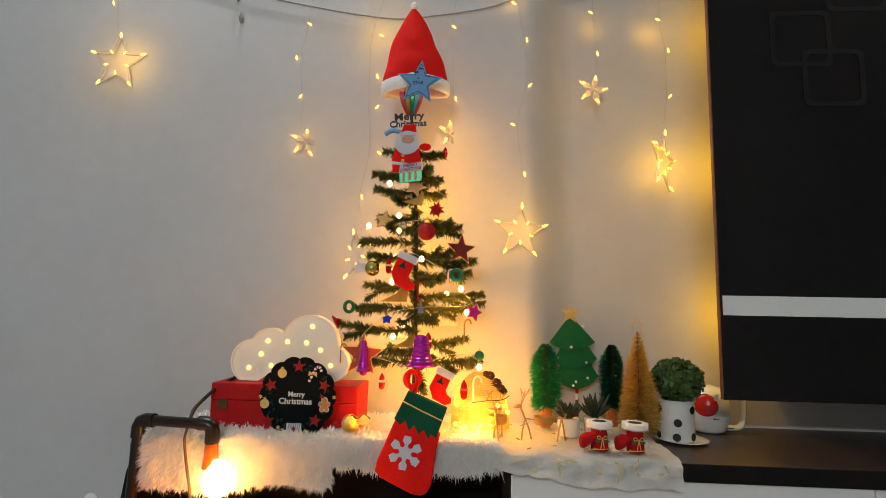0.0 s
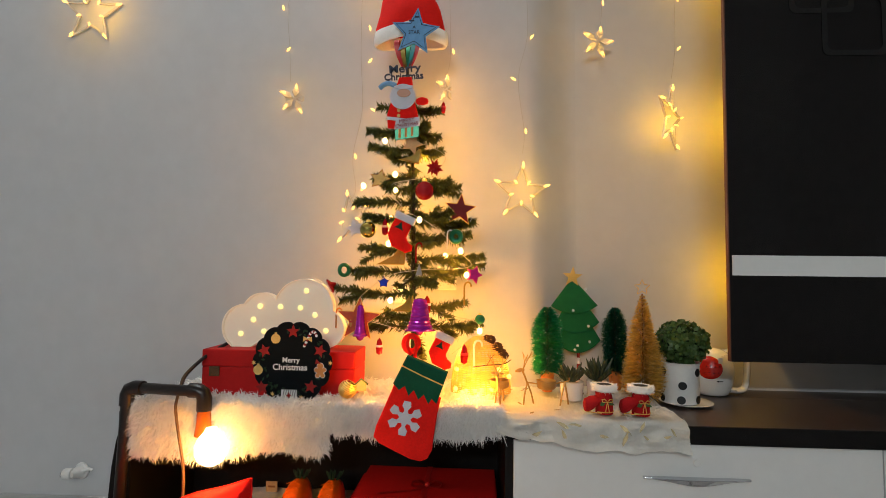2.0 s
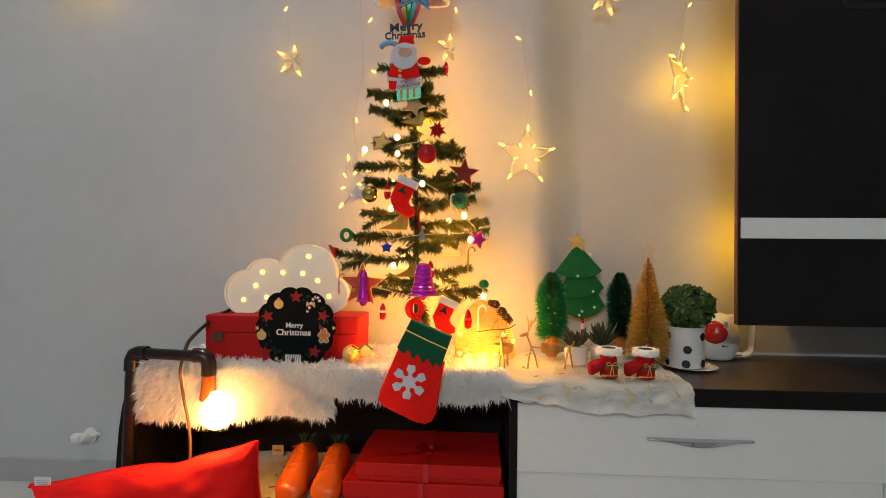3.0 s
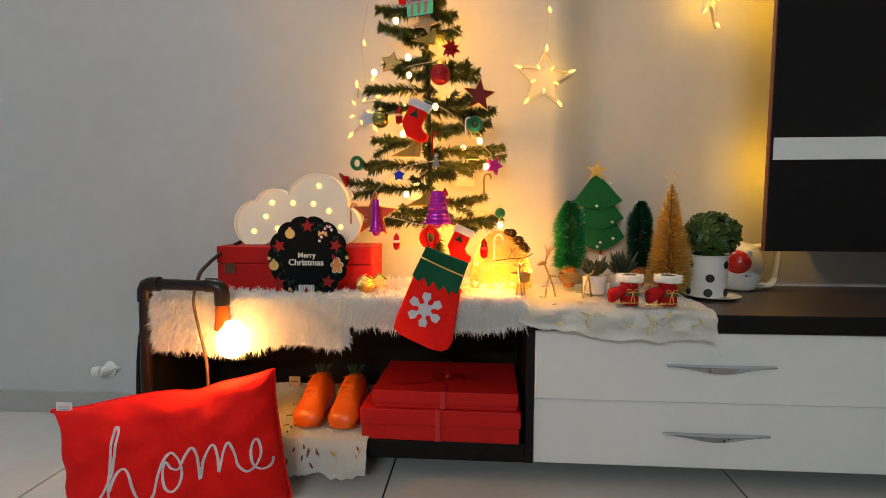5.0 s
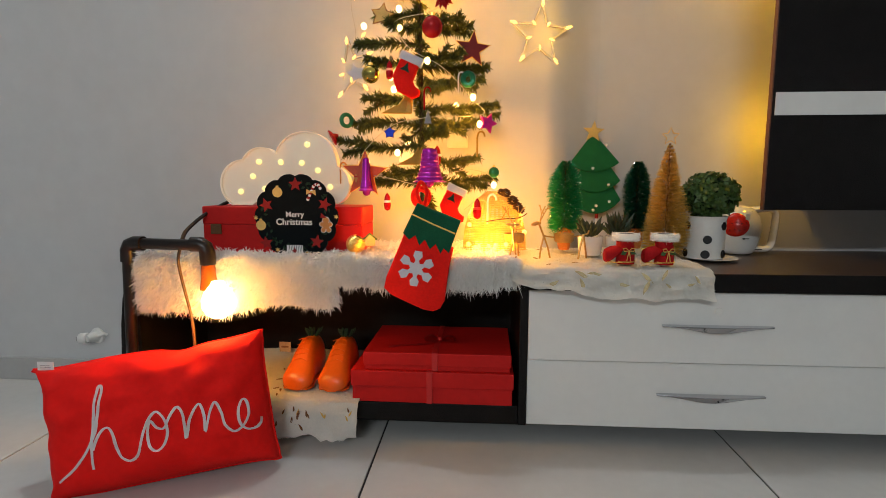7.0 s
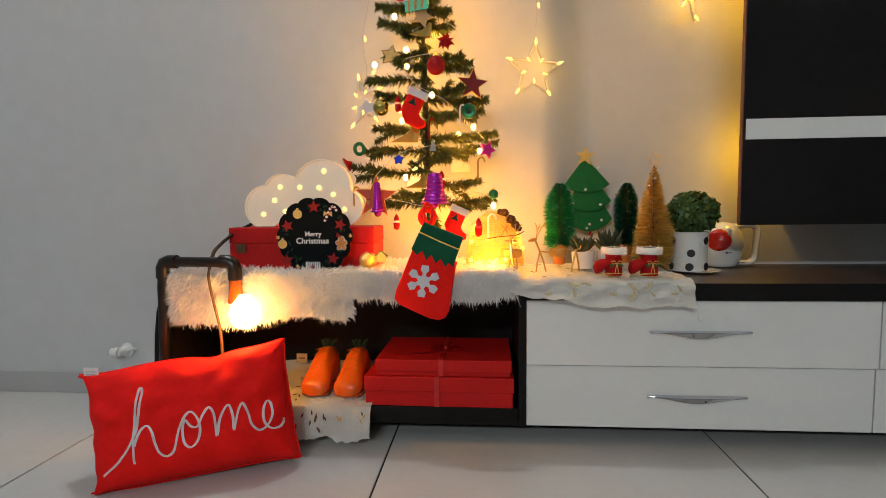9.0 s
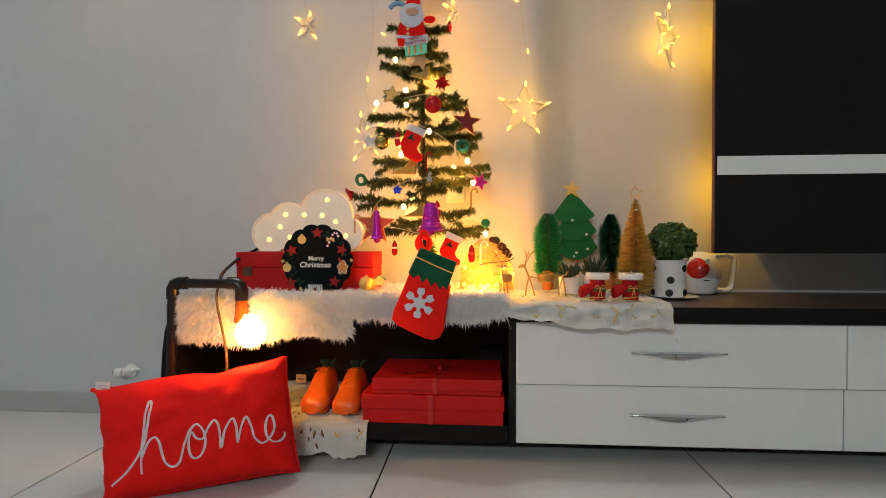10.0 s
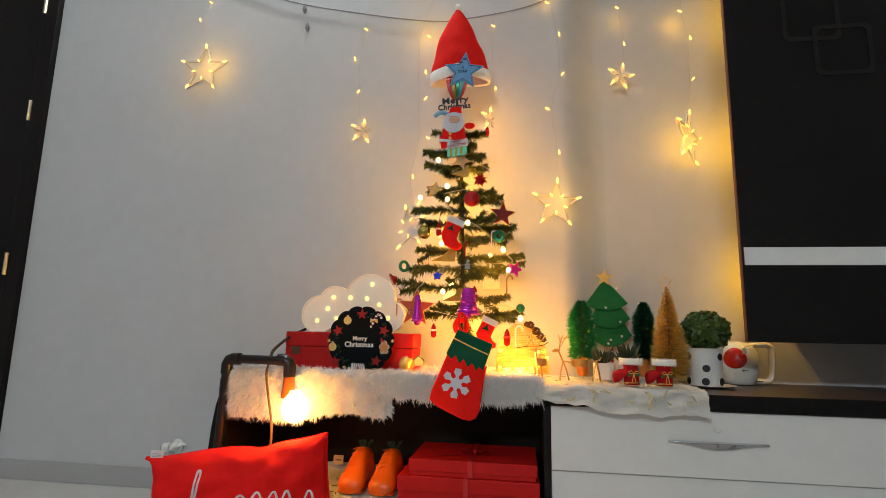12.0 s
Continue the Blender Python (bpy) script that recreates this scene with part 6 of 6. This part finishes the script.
def boot(x, y, z):
    ob = thing("mini_boot", "small red velvet boot with white fur cuff and gold bow", "boot ornament", (x, y, z), "mini boots", 0)
    bm, rings = bmesh.new(), []
    path = (((-0.036, 0.0185), 0.006, 0.009), ((-0.034, 0.0185), 0.0135, 0.0145), ((-0.025, 0.020), 0.0185, 0.0185), ((-0.009, 0.024), 0.0210, 0.0185), ((0.008, 0.036), 0.0185, 0.0175), ((0.010, 0.050), 0.0195, 0.0185), ((0.010, 0.060), 0.0205, 0.0195))
    for i, ((px, pz), r, w) in enumerate(path):
        tilt = radians((90, 88, 78, 55, 22, 5, 0)[i])
        rings.append([bm.verts.new((px + r * math.cos(a) * math.cos(tilt), w * math.sin(a), max(pz + r * math.cos(a) * math.sin(tilt), 0.002))) for a in [6.28319 * k / 18 for k in range(18)]])
    for a, b in zip(rings, rings[1:]):
        for k in range(18):
            bm.faces.new((a[k], a[(k + 1) % 18], b[(k + 1) % 18], b[k]))
    bm.faces.new(rings[0])
    bmesh.ops.recalc_face_normals(bm, faces=bm.faces[:])
    part("upper", bm, M_VELVET, ob, smooth=True, local=True)
    part("heel", lathe([(0.0195, 0.0005), (0.0195, 0.03), (0.0175, 0.042)], (0.010, 0, 0), 18), M_VELVET, ob, smooth=True, local=True)
    n = 900
    a, t = np.random.rand(n) * 6.28319, np.random.rand(n)
    cuff = lathe([(0.021, 0.050), (0.026, 0.053), (0.027, 0.060), (0.024, 0.066), (0.0165, 0.066), (0.0165, 0.052)], (0.010, 0, 0), 20)
    fluff = part("cuff", cuff, M_PLUSH, ob, "white fur cuff", smooth=True, local=True)
    w = world_of(ob)
    roots = np.stack([w.translation.x + 0.010 + 0.024 * np.cos(a), w.translation.y + 0.024 * np.sin(a), w.translation.z + 0.051 + 0.015 * t], 1)
    ways = np.stack([np.cos(a), np.sin(a), 0.5 * np.random.normal(size=n)], 1)
    strands("fluff", roots, ways / np.linalg.norm(ways, axis=1)[:, None], 0.006 * (0.5 + np.random.rand(n)), 0.0012, M_FUR, fluff, 0.1)
    # black disc in place of the shaded hollow inside the cuff
    part("dark_opening_disc", lathe([(0.0162, 0.0655), (0.001, 0.0648)], (0.010, 0, 0), 18), M_BLACK, ob, local=True)
    part("trim", tube([(0.010 + 0.0205 * math.cos(b), 0.0205 * math.sin(b), 0.006) for b in [-2.6 + 2.8 * k / 10 for k in range(11)]], 0.0012, 5), M_GOLD, ob, local=True)
    part("trim", tube([(-0.030, -0.008, 0.005), (-0.015, -0.017, 0.005), (0.0, -0.0195, 0.005)], 0.0012, 5), M_GOLD, ob, local=True)
    for sx in (-1, 1):
        part("bow_loop", tube([(0.012 + sx * q[0], -0.0215, 0.030 + q[1]) for q in ((0, 0), (0.006, 0.006), (0.012, 0.005), (0.010, -0.001))], 0.0013, 5, closed=True), M_GOLD, ob, "gold bow", local=True)
        part("bow_tail", tube([(0.012, -0.0215, 0.030), (0.012 + sx * 0.002, -0.022, 0.020), (0.012 + sx * 0.004, -0.0215, 0.008)], 0.0010, 5), M_GOLD, ob, local=True)
        part("holly_leaf", prism([(-0.008, 0), (-0.003, 0.005), (0.008, 0.001), (-0.002, -0.005)], 0.0015, pose(0.012 + sx * 0.009, -0.0215, 0.026, 0, sx * 30), 0), M_LEAF, ob, "green holly leaf", local=True)
    return ob


boot(0.276, 1.278, 0.4215)
boot(0.356, 1.272, 0.4215)

pot = thing("dotted_planter", "white ribbed metal planter with black dots", "planter", (0.527, 1.462, 0.406))
part("bucket", lathe([(0.045, 0.006), (0.046, 0.010)] + [(0.0453 + 0.0015 * (k % 2) + 0.0001 * k, 0.012 + 0.0062 * k) for k in range(15)] + [(0.049, 0.106), (0.050, 0.109), (0.046, 0.109), (0.045, 0.10)], (0, 0, 0), 36), M_WHITE, pot, smooth=True, local=True)
part("saucer", lathe([(0.040, 0), (0.056, 0.002), (0.066, 0.006), (0.064, 0.0068), (0.047, 0.004)], (0.016, 0.004, 0), 36), M_WHITE_CER, pot, "white saucer", smooth=True, local=True)
for z, turns in ((0.018, (0, 60, -64, 180)), (0.054, (4, 124, -124)), (0.086, (-58, 56, 180))):
    for turn in turns:
        a = radians(turn) - 1.88
        part("dot", lathe([(0.0102, 0), (0.0102, 0.0016), (0.0092, 0.002)], (0, 0, 0), 16, m=Matrix.Translation((0.0462 * math.cos(a), 0.0462 * math.sin(a), z)) @ pose(0, 0, 0, 0, 0, math.degrees(a)) @ pose(0, 0, 0, 0, 90)), M_BLACK, pot, "black painted dot", local=True)
ball_plant = thing("boxwood_ball", "round artificial boxwood ball in the dotted planter", "topiary ball", (0.534, 1.462, 0.51))
part("core", ball((0.534, 1.462, 0.566), 0.050, u=16, v=10, squash=(1, 1, 0.85)), M_PRINT_GREEN, ball_plant)
n = 1500
v = np.random.normal(size=(n, 3))
v /= np.linalg.norm(v, axis=1)[:, None]
bump = np.array([1 + 0.13 * noise.noise(tuple(q * 3.2)) for q in v])
c = np.array((0.534, 1.462, 0.565)) + v * (np.array((0.064, 0.064, 0.056)) * bump[:, None]) * (0.82 + 0.2 * np.random.rand(n))[:, None]
u1 = np.cross(v, np.random.normal(size=(n, 3)))
u1 /= np.linalg.norm(u1, axis=1)[:, None]
tilt = u1 + 0.7 * v
tilt /= np.linalg.norm(tilt, axis=1)[:, None]
w1 = np.cross(v, u1)
L, W = 0.0078 * (0.7 + 0.6 * np.random.rand(n))[:, None], 0.0052
quad = np.stack([c - tilt * L, c + w1 * W, c + tilt * L, c - w1 * W], 1).reshape(-1, 3) - np.array((0.534, 1.462, 0.51))
me = bpy.data.meshes.new("leaves")
me.from_pydata(quad.tolist(), [], (np.arange(n)[:, None] * 4 + np.arange(4)).tolist())
me.materials.append(M_LEAF)
ob = tagged(new("leaves", me), kind="stuff")
ob.parent = ball_plant

mug = thing("teapot", "white ceramic pot with a red fruit print and square handle", "teapot", (0.668, 1.598, 0.406))
part("body", lathe([(0.038, 0), (0.044, 0.004), (0.047, 0.012), (0.055, 0.035), (0.060, 0.060), (0.0595, 0.080), (0.053, 0.102), (0.041, 0.118), (0.028, 0.126), (0.008, 0.131)], (0, 0, 0), 36), M_WHITE_CER, mug, smooth=True, local=True)
hx = [(0.030, 0.013), (0.062, 0.0105), (0.082, 0.012), (0.093, 0.024), (0.0985, 0.060), (0.1005, 0.100), (0.096, 0.114), (0.082, 0.120), (0.060, 0.119), (0.030, 0.116)]
grip = tube(curve_through([(x, 0, z) for x, z in hx], 5), 0.0085, 12)
for v in grip.verts:
    v.co.y *= 1.5
part("handle", grip, M_WHITE_CER, mug, "square white handle", smooth=True, local=True)
POT = ((0.044, 0.004), (0.047, 0.012), (0.055, 0.035), (0.060, 0.060), (0.0595, 0.080), (0.053, 0.102), (0.041, 0.118))


def on_pot(along, z, lift):
    """A point on the pot's skin: along from the middle of the print, z its height."""
    r = float(np.interp(z, [q[1] for q in POT], [q[0] for q in POT])) + lift
    a = radians(-118) + along / 0.058
    return (r * math.cos(a), r * math.sin(a), z)


bm = bmesh.new()
rings = [[bm.verts.new(on_pot(0.033 * f * math.cos(b), 0.080 + 0.031 * f * math.sin(b), 0.0012 if f < 1 else 0.0)) for b in [6.28319 * k / 28 for k in range(28)]] for f in (1.0, 0.96, 0.7, 0.4, 0.05)]
for a, b in zip(rings, rings[1:]):
    for k in range(28):
        bm.faces.new((a[k], a[(k + 1) % 28], b[(k + 1) % 28], b[k]))
bm.faces.new(rings[-1])
bmesh.ops.recalc_face_normals(bm, faces=bm.faces[:])
part("fruit_print", bm, M_FRUIT, mug, "round red fruit print", smooth=True, local=True)
for k in range(8):
    part("seed", ball(on_pot(-0.012 + 0.011 * (k % 4) + 0.004 * (k // 4), 0.066 + 0.018 * (k // 4) + 0.002 * (k % 2), 0.0012), 0.0017, u=8, v=6), M_PRINT_BLACK, mug, local=True)
for x0, x1, y, z in ((-0.012, 0.006, -0.0583, 0.044), (0.040, 0.064, -0.0135, 0.0110)):
    part("leaf_print", prism([(x0, 0), (x0 + 0.006, 0.0028), (x0 + 0.007, 0.001), (x1, 0.0012), (x1, -0.0006), (x0 + 0.007, -0.0008), (x0 + 0.006, -0.0026)], 0.0012, pose(0, y, z)), M_PRINT_BLACK, mug, "thin dark printed mark", local=True)
tag = part("paper_tag", box(-0.008, 0.003, -0.0625, -0.0620, 0.094, 0.110), M_PRINT_WHITE, mug, "small white paper tag on a thread", local=True)
part("thread", tube(curve_through([(-0.004, -0.0622, 0.112), (0.018, -0.058, 0.119), (0.040, -0.030, 0.121), (0.052, -0.010, 0.1215)], 5), 0.0009, 5), M_PRINT_WHITE, tag, local=True)

ob = thing("gold_bauble", "shiny gold ribbed bauble lying on the fur", "bauble", (-0.312, 1.305, 0.434))
c = Vector((-0.312, 1.305, 0.456))
part("ball", ball(c, 0.0205, u=24, v=16), M_BALL_GOLD, ob, smooth=True)
for k in range(9):
    h = -0.8 + 0.2 * k
    r = 0.0208 * math.sqrt(1 - h * h)
    part("beaded_rib", tube([c + Matrix.Rotation(0.5, 3, "Y") @ Vector((r * math.cos(a), r * math.sin(a), 0.0208 * h + 0.0006 * math.sin(14 * a))) for a in [6.28319 * j / 28 for j in range(28)]], 0.0016, 5, closed=True), M_GOLD, ob, "raised gold rib")
ob = thing("house_charm", "tiny pale green wooden house charm on the fur", "house charm", (-0.280, 1.310, 0.461))
p = (-0.280, 1.310, 0.461)
part("house", prism([(-0.012, -0.010), (0.012, -0.010), (0.012, 0.006), (0, 0.016), (-0.012, 0.006)], 0.006, at(p, 0, 20), 0.0008), M_PALE_WOOD, ob)
part("roof", tube([at(p, 0, 20) @ Vector(q) for q in ((-0.016, 0.003, 0.004), (0, 0.003, 0.018), (0.016, 0.003, 0.004))], 0.0025, 5), M_LEAF, ob, "green roof")
